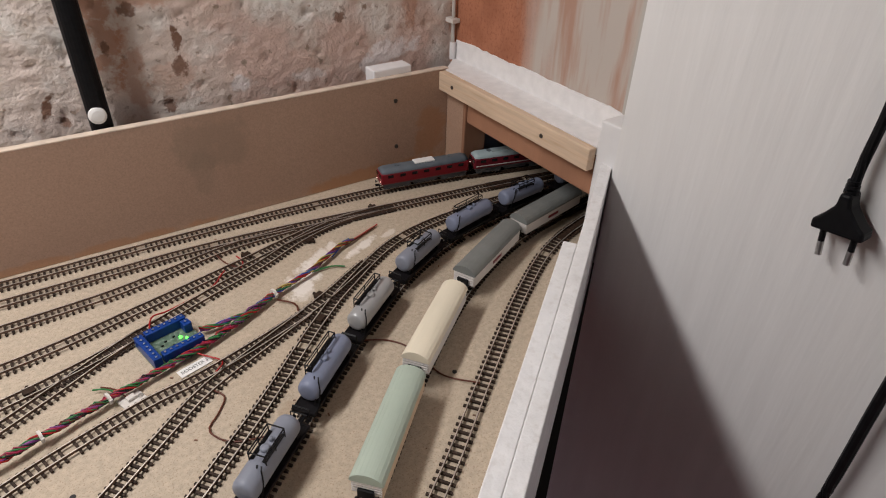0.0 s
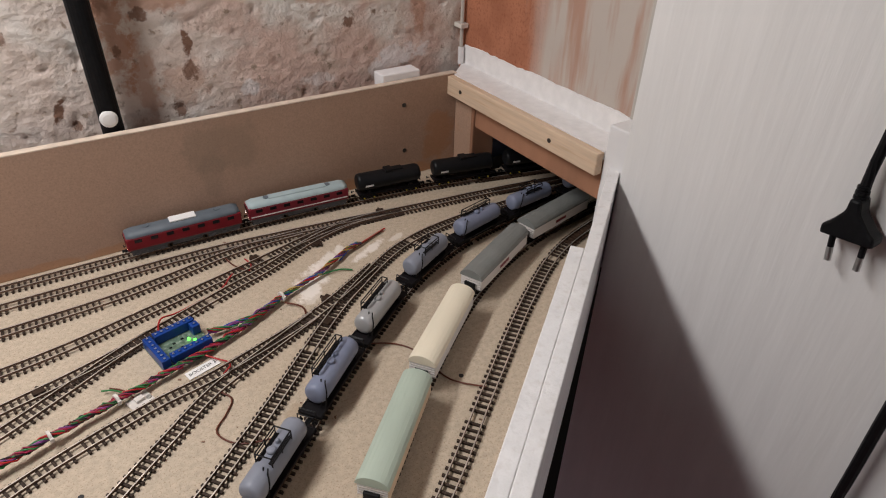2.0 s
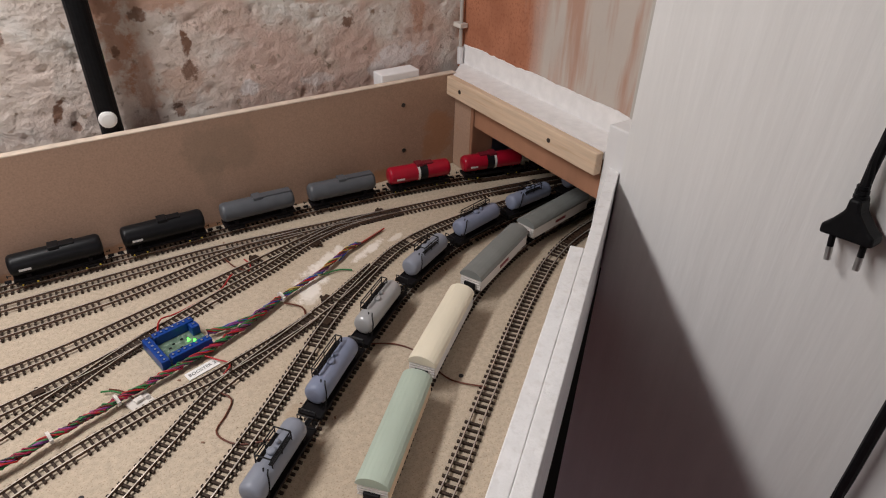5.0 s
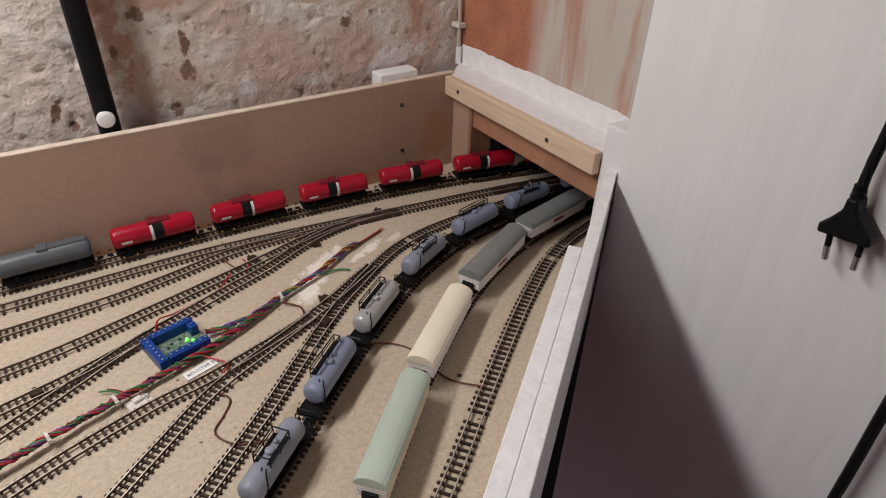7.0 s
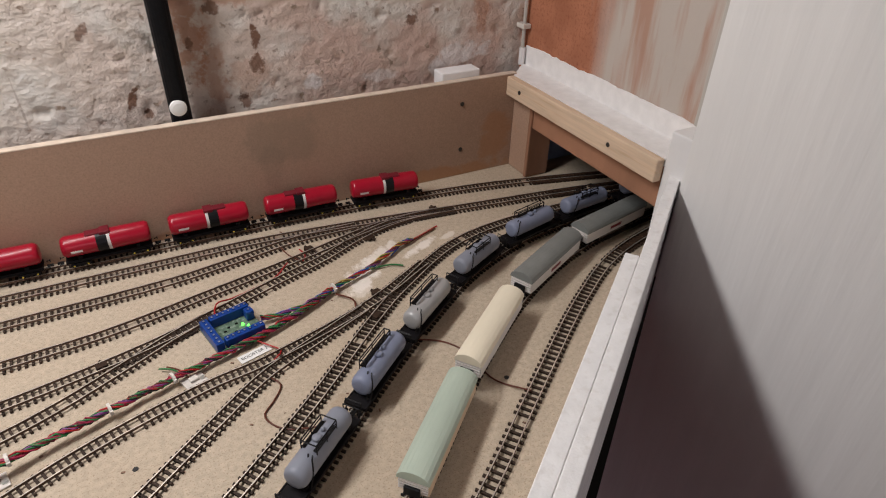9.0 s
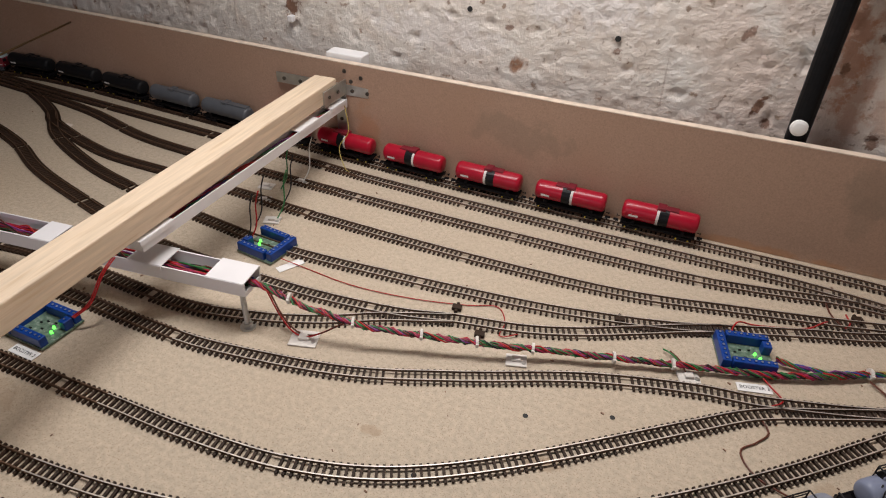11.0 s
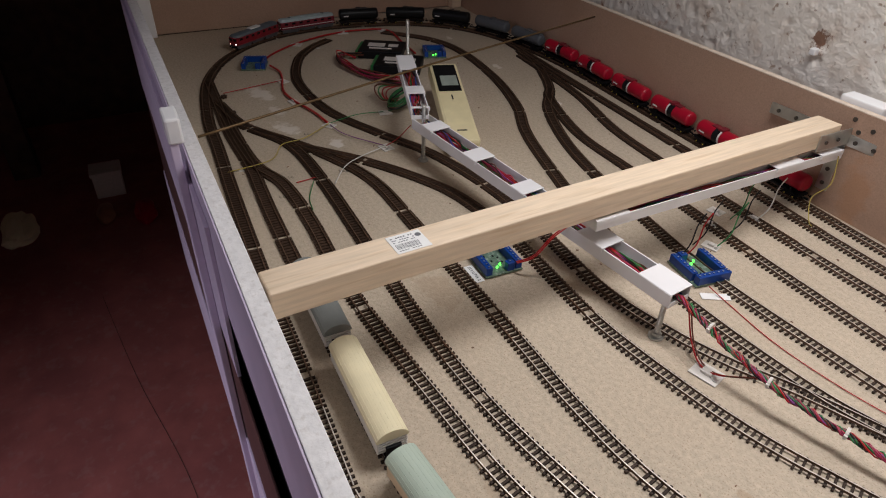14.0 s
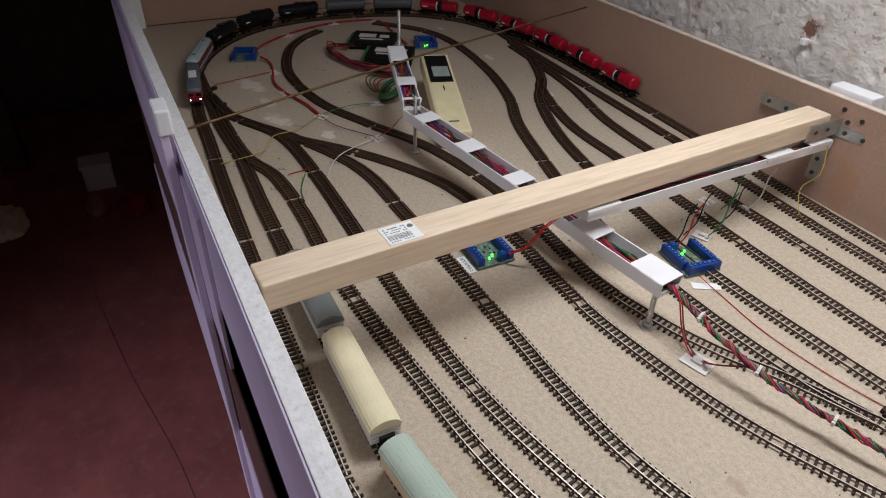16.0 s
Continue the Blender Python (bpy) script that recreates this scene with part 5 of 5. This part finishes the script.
def clip(x, y, ang, s=1.0):
    c = thing("cable_clip", "translucent white cable base screwed to the board", "cable clip", "cable bases")
    bm = bmesh.new()
    box(bm, -0.010 * s, -0.008 * s, 0.0002, 0.010 * s, 0.008 * s, 0.0016, 0.0005)
    box(bm, -0.004 * s, -0.003 * s, 0.0016, 0.004 * s, 0.003 * s, 0.0040, 0.0006)
    part("base", bm, M_clip, c)
    bm = bmesh.new()
    rod(bm, (0.007 * s, -0.003 * s, 0.0016), (0.007 * s, -0.003 * s, 0.0024), 0.0018, 10)
    part("screw", bm, M_steel, c)
    c.matrix_world = pose(x, y, 0, 0, 0, ang)


for x, y, a, s in ((-0.178, 0.387, 15, 1.1), (-0.020, 0.432, 15, 0.8), (0.103, 0.468, 20, 0.8), (-0.300, 0.520, 20, 0.8), (-0.330, 0.550, 30, 0.7), (-0.318, 0.600, 10, 0.8), (-0.345, 0.575, 10, 0.8),
                   (-0.893, 0.264, 20, 0.9), (-0.809, 0.257, 10, 0.8), (-0.714, 0.276, 35, 0.8), (-0.625, 0.318, 10, 0.9), (-1.058, 0.333, 60, 1.0), (-1.096, 0.43, 85, 1.0), (-1.08, 0.505, 10, 1.0), (-0.724, 0.359, 80, 0.9)):
    clip(x, y, a, s)


def loose_wire(pts, mat, lab, r=0.0007):
    bm = bmesh.new()
    tube(bm, pts, r, 5, 0.004)
    w = part("loose_wire", bm, mat, None, smooth=True)
    return tagged(w, lab, "wire", "loose wires")


loose_wire([(-0.250, 0.463, 0.006), (-0.231, 0.466, 0.001), (-0.178, 0.461, 0.001), (-0.124, 0.466, 0.001), (-0.078, 0.477, 0.001), (-0.053, 0.486, 0.001), (-0.041, 0.470, 0.001), (-0.040, 0.452, 0.001), (-0.026, 0.459, 0.003)], W_RED, "thin red wire lying on the board", 0.00045)
loose_wire([(0.131, 0.524, 0.008), (0.131, 0.534, 0.006), (0.136, 0.545, 0.006), (0.148, 0.552, 0.0012), (0.168, 0.5575, 0.0012), (0.190, 0.566, 0.0012), (0.200, 0.572, 0.006), (0.207, 0.578, 0.006)], W_RED, "thin red wire to the turnout")
loose_wire([(0.206, 0.610, 0.003), (0.210, 0.595, 0.001), (0.217, 0.578, 0.003)], W_BROWN, "short red-brown feeder wire")
loose_wire([(0.222, 0.600, 0.001), (0.224, 0.588, 0.001), (0.218, 0.576, 0.003)], W_RED, "short red feeder wire")
loose_wire([(0.152, 0.446, 0.003), (0.158, 0.436, 0.001), (0.150, 0.424, 0.001), (0.140, 0.412, 0.001), (0.150, 0.395, 0.001), (0.175, 0.384, 0.003)], W_BROWN, "brown feeder wire curling on the board")
loose_wire([(0.262, 0.437, 0.003), (0.285, 0.425, 0.001), (0.296, 0.405, 0.001), (0.300, 0.372, 0.001), (0.318, 0.348, 0.003)], W_BROWN, "brown feeder wire under the wagons")
loose_wire([(0.150, 0.492, 0.004), (0.160, 0.480, 0.003), (0.168, 0.470, 0.002), (0.160, 0.462, 0.002)], W_RED, "red wire loop beside the tag")
loose_wire([(0.100, 0.470, 0.004), (0.095, 0.482, 0.003), (0.085, 0.492, 0.002)], W_BROWN, "brown wire end beside the loom")
loose_wire([(0.098, 0.472, 0.005), (0.090, 0.484, 0.004), (0.080, 0.490, 0.003)], W_GREEN, "green wire end beside the loom")
for dx, mat in ((0, W_RED), (0.0025, W_BROWN)):
    loose_wire([(-0.215 + dx, 0.396, 0.030), (-0.205 + dx, 0.394, 0.012), (-0.190, 0.388 + dx, 0.004), (-0.178, 0.387 + dx, 0.003), (-0.166, 0.390, 0.008), (-0.145, 0.397, 0.022)], mat, "dark red supply wire down to the cable base")
for dx, mat in ((0, W_RED), (0.002, W_RED)):
    loose_wire([(-0.345 + dx, 0.325, 0.012), (-0.335 + dx, 0.335, 0.022), (-0.332 + dx, 0.350, 0.040), (-0.333 + dx, 0.368, 0.048)], mat, "red supply wire up to the duct")
for x, y, mat in ((-0.300, 0.480, W_RED), (-0.302, 0.474, W_BLACK), (-0.312, 0.505, W_BLACK), (-0.300, 0.525, W_GREEN), (-0.312, 0.555, W_BLACK), (-0.318, 0.600, W_WHITE), (-0.330, 0.575, W_GREEN)):
    loose_wire([(x + 0.006, y - 0.004, 0.004), (x + 0.010, y + 0.004, 0.018), (x + 0.008, y + 0.010, 0.038), (x + 0.012, y + 0.012, 0.053)], mat, "feeder wire hanging from the narrow duct")
# far end wiring
for pts, mat, lab in (([(-0.955, 0.262, 0.006), (-0.93, 0.270, 0.003), (-0.893, 0.264, 0.003), (-0.85, 0.254, 0.003), (-0.809, 0.257, 0.003), (-0.76, 0.270, 0.003), (-0.714, 0.276, 0.003)], W_RED, "thick red wire along the far board"),
                      ([(-0.985, 0.262, 0.006), (-1.021, 0.285, 0.003), (-1.058, 0.333, 0.003), (-1.088, 0.40, 0.003), (-1.095, 0.46, 0.003), (-1.075, 0.51, 0.003), (-0.99, 0.505, 0.003), (-0.93, 0.50, 0.004)], W_RED, "thick red wire round the inner loop"),
                      ([(-0.893, 0.264, 0.003), (-0.885, 0.22, 0.002), (-0.872, 0.172, 0.003)], W_RED, "red feeder wire on the far board"),
                      ([(-0.714, 0.276, 0.004), (-0.722, 0.318, 0.006), (-0.724, 0.359, 0.003), (-0.722, 0.385, 0.006)], W_GREEN, "green wire to the duct"),
                      ([(-0.714, 0.276, 0.004), (-0.682, 0.235, 0.005), (-0.674, 0.204, 0.005), (-0.640, 0.182, 0.005), (-0.635, 0.131, 0.002)], W_YELLOW, "olive wire across the far tracks"),
                      ([(-0.714, 0.276, 0.003), (-0.675, 0.285, 0.003), (-0.625, 0.318, 0.003)], W_VIOLET, "thin violet wire on the board"),
                      ([(-0.625, 0.318, 0.003), (-0.606, 0.280, 0.006), (-0.589, 0.253, 0.006), (-0.561, 0.230, 0.001)], W_WHITE, "white wire hanging over the tracks"),
                      ([(-0.625, 0.318, 0.003), (-0.605, 0.325, 0.02), (-0.588, 0.334, 0.042)], W_RED, "red wire up to the duct"),
                      ([(-0.573, 0.211, 0.004), (-0.546, 0.198, 0.001), (-0.517, 0.193, 0.002)], W_GREEN, "short green feeder wire"),
                      ([(-0.580, 0.194, 0.003), (-0.585, 0.206, 0.001), (-0.583, 0.219, 0.003)], W_RED, "short red feeder wire")):
    loose_wire(pts, mat, lab, 0.0017 if "thick" in lab else 0.0006)

# ---------------- things at the far end ----------------
handset = thing("cordless_handset", "old cream phone-style handset with dark display lying face up", "handset")
bm = bmesh.new()
box(bm, -0.0925, -0.0195, 0.009, 0.0925, 0.0195, 0.030, 0.004)
part("shell", bm, M_handset, handset)
bm = bmesh.new()
box(bm, -0.085, -0.0150, 0.0295, -0.018, 0.0150, 0.0312, 0.0008)
face = part("face_plate", bm, M_black, handset)
bm = bmesh.new()
box(bm, -0.055, -0.0095, 0.0310, -0.030, 0.0125, 0.0318, 0.0004)
part("display", bm, M_lcd, face, "grey display")
bm = bmesh.new()
box(bm, -0.009, -0.0008, 0.0298, 0.002, 0.0008, 0.0304, 0)
box(bm, 0.070, -0.006, 0.0298, 0.072, 0.006, 0.0304, 0)
part("marking", bm, M_ink, handset)
top_end, low_end = Vector((-0.735, 0.449, 0.055)), Vector((-0.560, 0.391, 0.0235))
ax = (low_end - top_end).normalized()
ay = Vector((0, 0, 1)).cross(ax).normalized()
az = ax.cross(ay)
handset.matrix_world = Matrix.Translation((top_end + low_end) / 2 - 0.030 * az) @ Matrix((ax, ay, az)).transposed().to_4x4()

for x, y, a in ((-0.958, 0.452, -32), (-0.880, 0.448, -32)):
    bx = thing("control_box", "black control box with green terminals and loose wires", "control box", "black control boxes")
    bm = bmesh.new()
    box(bm, -0.030, -0.036, 0.0, 0.030, 0.036, 0.014, 0.002)
    part("case", bm, M_black, bx)
    bm = bmesh.new()
    box(bm, -0.026, -0.041, 0.001, 0.026, -0.0362, 0.012, 0.0008)
    part("terminal_strip", bm, W_GREEN, bx)
    bm = bmesh.new()
    box(bm, -0.012, -0.024, 0.0141, 0.006, 0.004, 0.0145, 0)
    box(bm, -0.010, 0.010, 0.0141, 0.004, 0.026, 0.0145, 0)
    box(bm, 0.012, -0.020, 0.0141, 0.018, 0.018, 0.0145, 0)
    part("sticker", bm, M_clip, bx)
    bx.matrix_world = pose(x, y, 0.0003, 0, 0, a)
tangle = thing("wire_tangle", "tangle of dark red and green wires round the boxes", "wires")
for k in range(16):
    j = [Vector((random.uniform(-0.008, 0.008), random.uniform(-0.007, 0.007), random.uniform(0.0, 0.010))) for _ in range(6)]
    q = [Vector(p) + d for p, d in zip(((-0.945, 0.405, 0.003), (-0.965, 0.378, 0.003), (-0.915, 0.370, 0.003), (-0.860, 0.385, 0.003), (-0.822, 0.405, 0.004), (-0.800, 0.425, 0.004)), j)]
    bm = bmesh.new()
    tube(bm, q[k % 3:], 0.0010, 5, 0.008)
    part("wire", bm, (W_BROWN, W_CRIMSON, W_BROWN, W_RED, W_BLACK)[k % 5], tangle)
for k in range(4):
    q = [(-0.80 + 0.004 * k, 0.425, 0.006), (-0.775, 0.385 - 0.006 * k, 0.012 + 0.003 * k), (-0.748, 0.372 - 0.003 * k, 0.010), (-0.735, 0.385, 0.008 + 0.002 * k)]
    bm = bmesh.new()
    tube(bm, q, 0.0010, 5, 0.006)
    part("wire", bm, (W_RED, W_RED, W_GREEN, W_BROWN)[k], tangle)
coil = thing("wire_coil", "coiled green and black wires beside the far duct", "wires")
for k in range(9):
    rr = random.uniform(0.010, 0.019)
    tilt = random.uniform(-0.5, 0.5)
    q = [(-0.728 + rr * math.cos(a), 0.384 + rr * math.sin(a), max(0.002, 0.013 + 0.010 * math.sin(a + tilt) + 0.001 * k)) for a in [k + i * math.pi / 4 for i in range(9)]]
    bm = bmesh.new()
    tube(bm, q, 0.0011, 6, 0.005)
    part("wire", bm, (W_GREEN, W_GREEN, W_BLACK, W_GREEN, W_BROWN)[k % 5], coil)

bm = bmesh.new()
tube(bm, [(-0.515, 0.0995, 0.1018), (-0.625, 0.40, 0.099), (-0.735, 0.712, 0.093)], 0.0013, 8, 0.02)
tagged(part("curtain_rod", bm, M_brass, smooth=True), "thin brown metal rod laid across the layout", "rod")
# white block outside the front wall
post = thing("wooden_block", "white painted block on the front wall", "block")
bm = bmesh.new()
box(bm, -0.512, 0.0735, 0.112, -0.482, 0.0858, 0.134, 0.002)
part("block", bm, M_white, post)
bm = bmesh.new()
box(bm, -0.510, 0.0740, -0.40, -0.484, 0.0810, 0.1118, 0.001)
part("leg", bm, M_lilac, post, "lilac painted leg")
for x0, x1 in ((0.416, 0.463), (-0.335, -0.290)):
    bm = bmesh.new()
    yf = fence_y(x0) + 0.0087
    box(bm, x0, yf, 0.085, x1, yf + 0.020, 0.1205 if x0 > 0 else 0.1155, 0.0015)
    tagged(part("packing_block", bm, M_white), "white painted packing block behind the fence", "block", "packing blocks")

# pipe on the plaster wall
pipe = thing("drain_pipe", "black pipe on the plaster wall with a white cap", "pipe")
bm = bmesh.new()
rod(bm, (0.152, 0.693, 0.0), (0.147, 0.693, 0.9), 0.0092, 20)
part("pipe", bm, M_black, pipe, smooth=False)
bm = bmesh.new()
lathe(bm, [(-0.001, 0.0075), (0.0012, 0.0072), (0.0022, 0.005), (0.0026, 0.0008)], 18, "Z")
bmesh.ops.transform(bm, matrix=Matrix.Translation((0.1495, 0.6840, 0.124)) @ pose(0, 0, 0, 90, 0, 0), verts=bm.verts)
part("cap", bm, M_paper, pipe, "white round cap")
conduit = thing("wall_conduit", "white cable running down the room corner", "conduit")
bm = bmesh.new()
tube(bm, [(0.5305, 0.7000, 0.130), (0.5305, 0.7005, 0.16), (0.5305, 0.7010, 0.6)], 0.0022, 8, 0.02)
part("cable", bm, M_stile, conduit)
bm = bmesh.new()
rod(bm, (0.5305, 0.7000, 0.1117), (0.5305, 0.7000, 0.131), 0.0036, 12)
part("sleeve", bm, M_pvc, conduit, "white plastic sleeve")
bm = bmesh.new()
box(bm, 0.525, 0.694, 0.153, 0.5350, 0.7085, 0.158, 0.0005)
part("clamp", bm, M_clip, conduit)

# plug hanging on the panel
px = END_X - 0.022
plug = thing("power_plug", "flat black two-pin mains plug hanging on its cord", "plug")
bm = bmesh.new()
ring = []
prof = [(-0.0150, 0.0), (-0.0150, 0.006), (-0.0115, 0.0085), (-0.0042, 0.018), (-0.0032, 0.026), (0.0032, 0.026), (0.0042, 0.018), (0.0115, 0.0085), (0.0150, 0.006), (0.0150, 0.0)]
fa = [bm.verts.new((-0.0062, a, b)) for a, b in prof]
fb = [bm.verts.new((0.0062, a, b)) for a, b in prof]
bm.faces.new(fa)
bm.faces.new(fb[::-1])
for i in range(len(prof)):
    j = (i + 1) % len(prof)
    bm.faces.new((fa[i], fa[j], fb[j], fb[i]))
bmesh.ops.recalc_face_normals(bm, faces=bm.faces)
bmesh.ops.bevel(bm, geom=list(bm.edges), offset=0.0016, segments=2, affect="EDGES", profile=0.5)
part("body", bm, M_black, plug, smooth=False)
for y in (-0.0088, 0.0088):
    bm = bmesh.new()
    rod(bm, (0, y, -0.009), (0, y * 1.02, 0.001), 0.0019, 10)
    pin = part("pin_sleeve", bm, M_black, plug)
    bm = bmesh.new()
    rod(bm, (0, y * 0.96, -0.018), (0, y, -0.009), 0.0020, 10)
    part("pin", bm, M_steel, pin)
bm = bmesh.new()
for k in range(3):
    rod(bm, (0, 0, 0.0255 + k * 0.003), (0, 0, 0.0273 + k * 0.003), 0.0042 - k * 0.0003, 12)
tube(bm, [(0, 0, 0.028), (0.002, -0.001, 0.045), (0.004, -0.006, 0.09), (0.006, -0.012, 0.20), (0.008, -0.016, 0.5)], 0.0030, 10, 0.01)
part("cord", bm, M_black, plug)
plug.matrix_world = pose(px, 0.2262, 0.1462, -7, 0, 0)
bm = bmesh.new()
tube(bm, [(px, 0.1665, 0.50), (px, 0.1668, 0.20), (px, 0.1665, 0.06), (px, 0.1652, -0.03), (px, 0.166, -0.20), (px - 0.005, 0.17, -0.5), (px - 0.01, 0.18, -0.89)], 0.0036, 10, 0.01)
tagged(part("power_cable", bm, M_black), "black power cable hanging down the white panel", "cable")
bm = bmesh.new()
box(bm, END_X - 0.0135, 0.200, 0.2285, END_X - 0.0102, 0.2365, 0.250, 0.0016)
tagged(part("hook_plate", bm, M_steel), "small metal plate screwed to the panel", "plate")

# drilled holes in the board
for x, y in ((0.001, 0.384), (0.057, 0.407), (0.31, 0.37), (-0.05, 0.31)):
    bm = bmesh.new()
    lathe(bm, [(0.0001, 0.0019), (0.0003, 0.0019)], 12, "Z")
    bmesh.ops.translate(bm, verts=bm.verts, vec=(x, y, 0))
    tagged(part("drill_hole", bm, M_ink), "dark drilled hole in the board", "hole", "drill holes")
for x, y, a in ((0.283, 0.605, -5), (0.290, 0.588, 30), (0.230, 0.595, 20), (0.372, 0.612, -8), (0.262, 0.505, 30), (0.250, 0.476, 30), (-0.083, 0.470, 8), (-0.055, 0.447, 10), (0.045, 0.512, 10), (-0.862, 0.173, 70), (-0.80, 0.172, 60)):
    bm = bmesh.new()
    box(bm, -0.004, -0.003, 0.0005, 0.004, 0.003, 0.0038, 0.0005)
    rod(bm, (0, -0.006, 0.002), (0, 0.006, 0.002), 0.0014, 8)
    bmesh.ops.transform(bm, matrix=pose(x, y, 0, 0, 0, a), verts=bm.verts)
    tagged(part("point_lever", bm, M_sleeper), "brown turnout lever beside the rails", "turnout lever", "turnout levers")


bm = bmesh.new()
yw = plaster_y(-0.40, 0.135)
box(bm, -0.404, yw - 0.007, 0.131, -0.397, yw + 0.002, 0.138, 0.001)
tagged(part("wall_anchor", bm, M_pvc), "white plastic anchor in the plaster", "wall anchor")
for x, z in ((-0.173, 0.177), (-0.021, 0.170)):
    bm = bmesh.new()
    lathe(bm, [(0, 0.0028), (0.0007, 0.0028)], 14, "Z")
    bmesh.ops.transform(bm, matrix=Matrix.Translation((x, plaster_y(x, z) - 0.0002, z)) @ pose(0, 0, 0, 90, 0, 0), verts=bm.verts)
    tagged(part("drill_hole", bm, M_ink), "dark drilled hole in the plaster", "hole", "wall drill holes")

# old tape and labels on the far board
for x, y, a in ((-0.636, 0.152, 75), (-1.03, 0.36, 40), (-0.70, 0.55, 10)):
    bm = bmesh.new()
    box(bm, -0.007, -0.0035, 0.0002, 0.007, 0.0035, 0.0006, 0)
    bmesh.ops.transform(bm, matrix=pose(x, y, 0, 0, 0, a), verts=bm.verts)
    tagged(part("tape_piece", bm, M_clip), "small piece of pale tape on the board", "tape", "tape pieces")
# yellow wire hanging beside the bracket
loose_wire([(-0.300, 0.672, 0.066), (-0.292, 0.664, 0.040), (-0.300, 0.655, 0.022), (-0.285, 0.640, 0.006), (-0.278, 0.640, 0.002)], W_YELLOW, "yellow wire hanging beside the bracket", 0.0005)

# crumbs and splinters lying on the board
bm = bmesh.new()
for k in range(150):
    x, y = random.uniform(-1.05, 0.48), random.uniform(0.13, 0.64)
    if y < 0.10 + max(0.0, (x - 0.05) * 0.80):
        continue
    s = random.uniform(0.0004, 0.0013)
    box(bm, -s, -s * 0.5, 0.0001, s, s * 0.5, 0.0004 + s * 0.3, 0, pose(x, y, 0, 0, 0, random.uniform(0, 180)))
tagged(part("crumbs", bm, M_crater), "brown crumbs and splinters scattered on the board", "crumbs", kind="stuff")
for x, y, a in ((-0.560, 0.176, 75), (-0.600, 0.192, 70), (-0.590, 0.252, 60), (-0.640, 0.140, 80), (-0.700, 0.245, 60)):
    bm = bmesh.new()
    for k in range(3):
        box(bm, -0.006 + k * 0.004, -0.0022, 0.0002, -0.0032 + k * 0.004, -0.0016, 0.0004, 0)
        box(bm, -0.006 + k * 0.004, -0.0022, 0.0002, -0.0054 + k * 0.004, 0.0018, 0.0004, 0)
    bmesh.ops.transform(bm, matrix=pose(x, y, 0, 0, 0, a), verts=bm.verts)
    tagged(part("pencil_mark", bm, M_screw), "small pencilled marks beside the rails", "marking", kind="stuff")

# room beyond the table
for pts in ([(-1.75, -0.16, -0.8995), (-1.35, -0.10, -0.8995), (-1.00, -0.03, -0.8995), (-0.70, 0.00, -0.8995)], [(-2.30, -0.70, -0.8995), (-1.60, -0.62, -0.8995), (-0.80, -0.66, -0.8995)]):
    bm = bmesh.new()
    tube(bm, pts, 0.0007, 4, 0.03)
    tagged(part("floor_seam", bm, M_dark), "dark seam between the floor sheets", "seam", kind="structure")
carton = thing("carton", "pale grey carton standing on the dark floor", "carton")
bm = bmesh.new()
box(bm, -2.47, -0.14, -0.8998, -2.38, -0.04, -0.81, 0.003)
part("body", bm, M_clip, carton)
bm = bmesh.new()
box(bm, -2.475, -0.145, -0.8098, -2.375, -0.035, -0.795, 0.003)
part("lid", bm, M_clip, carton)
for x, y, s, c, lab in ((-2.22, -0.39, 0.05, M_cream, "pale crumpled object on the dark floor"), (-2.20, 0.01, 0.035, M_tankred, "red object on the dark floor"), (-2.25, -0.12, 0.03, M_orange, "orange-brown object on the dark floor")):
    bm = bmesh.new()
    r = bmesh.ops.create_icosphere(bm, subdivisions=3, radius=s)
    for v in bm.verts:
        v.co *= 1 + 0.5 * noise.noise(v.co * 30)
        v.co.z = max(v.co.z * 0.6, -s * 0.4)
        v.co.x *= 2.2
    bmesh.ops.translate(bm, verts=bm.verts, vec=(x, y, -0.9 + s * 0.4))
    tagged(part("floor_clutter", bm, c), lab, "clutter", "floor clutter")
bm = bmesh.new()
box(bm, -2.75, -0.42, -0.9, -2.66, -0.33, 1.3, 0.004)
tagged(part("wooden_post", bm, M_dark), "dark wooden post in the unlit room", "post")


def motions():
    """The train gathers a little speed, then runs along the fence and round the far loop."""
    speed = 0.1374
    tail = main.length_near(0.172, 0.6555) - 0.0130 - speed * 10.4
    times = [k * 0.25 for k in range(65)]
    for ob, at, base in TRAIN:
        walk(ob, [(t, main.place(tail + speed * t + 0.013 * (max(0.0, 4.0 - t) / 4.0) ** 2 + at, base)) for t in times])


motions()
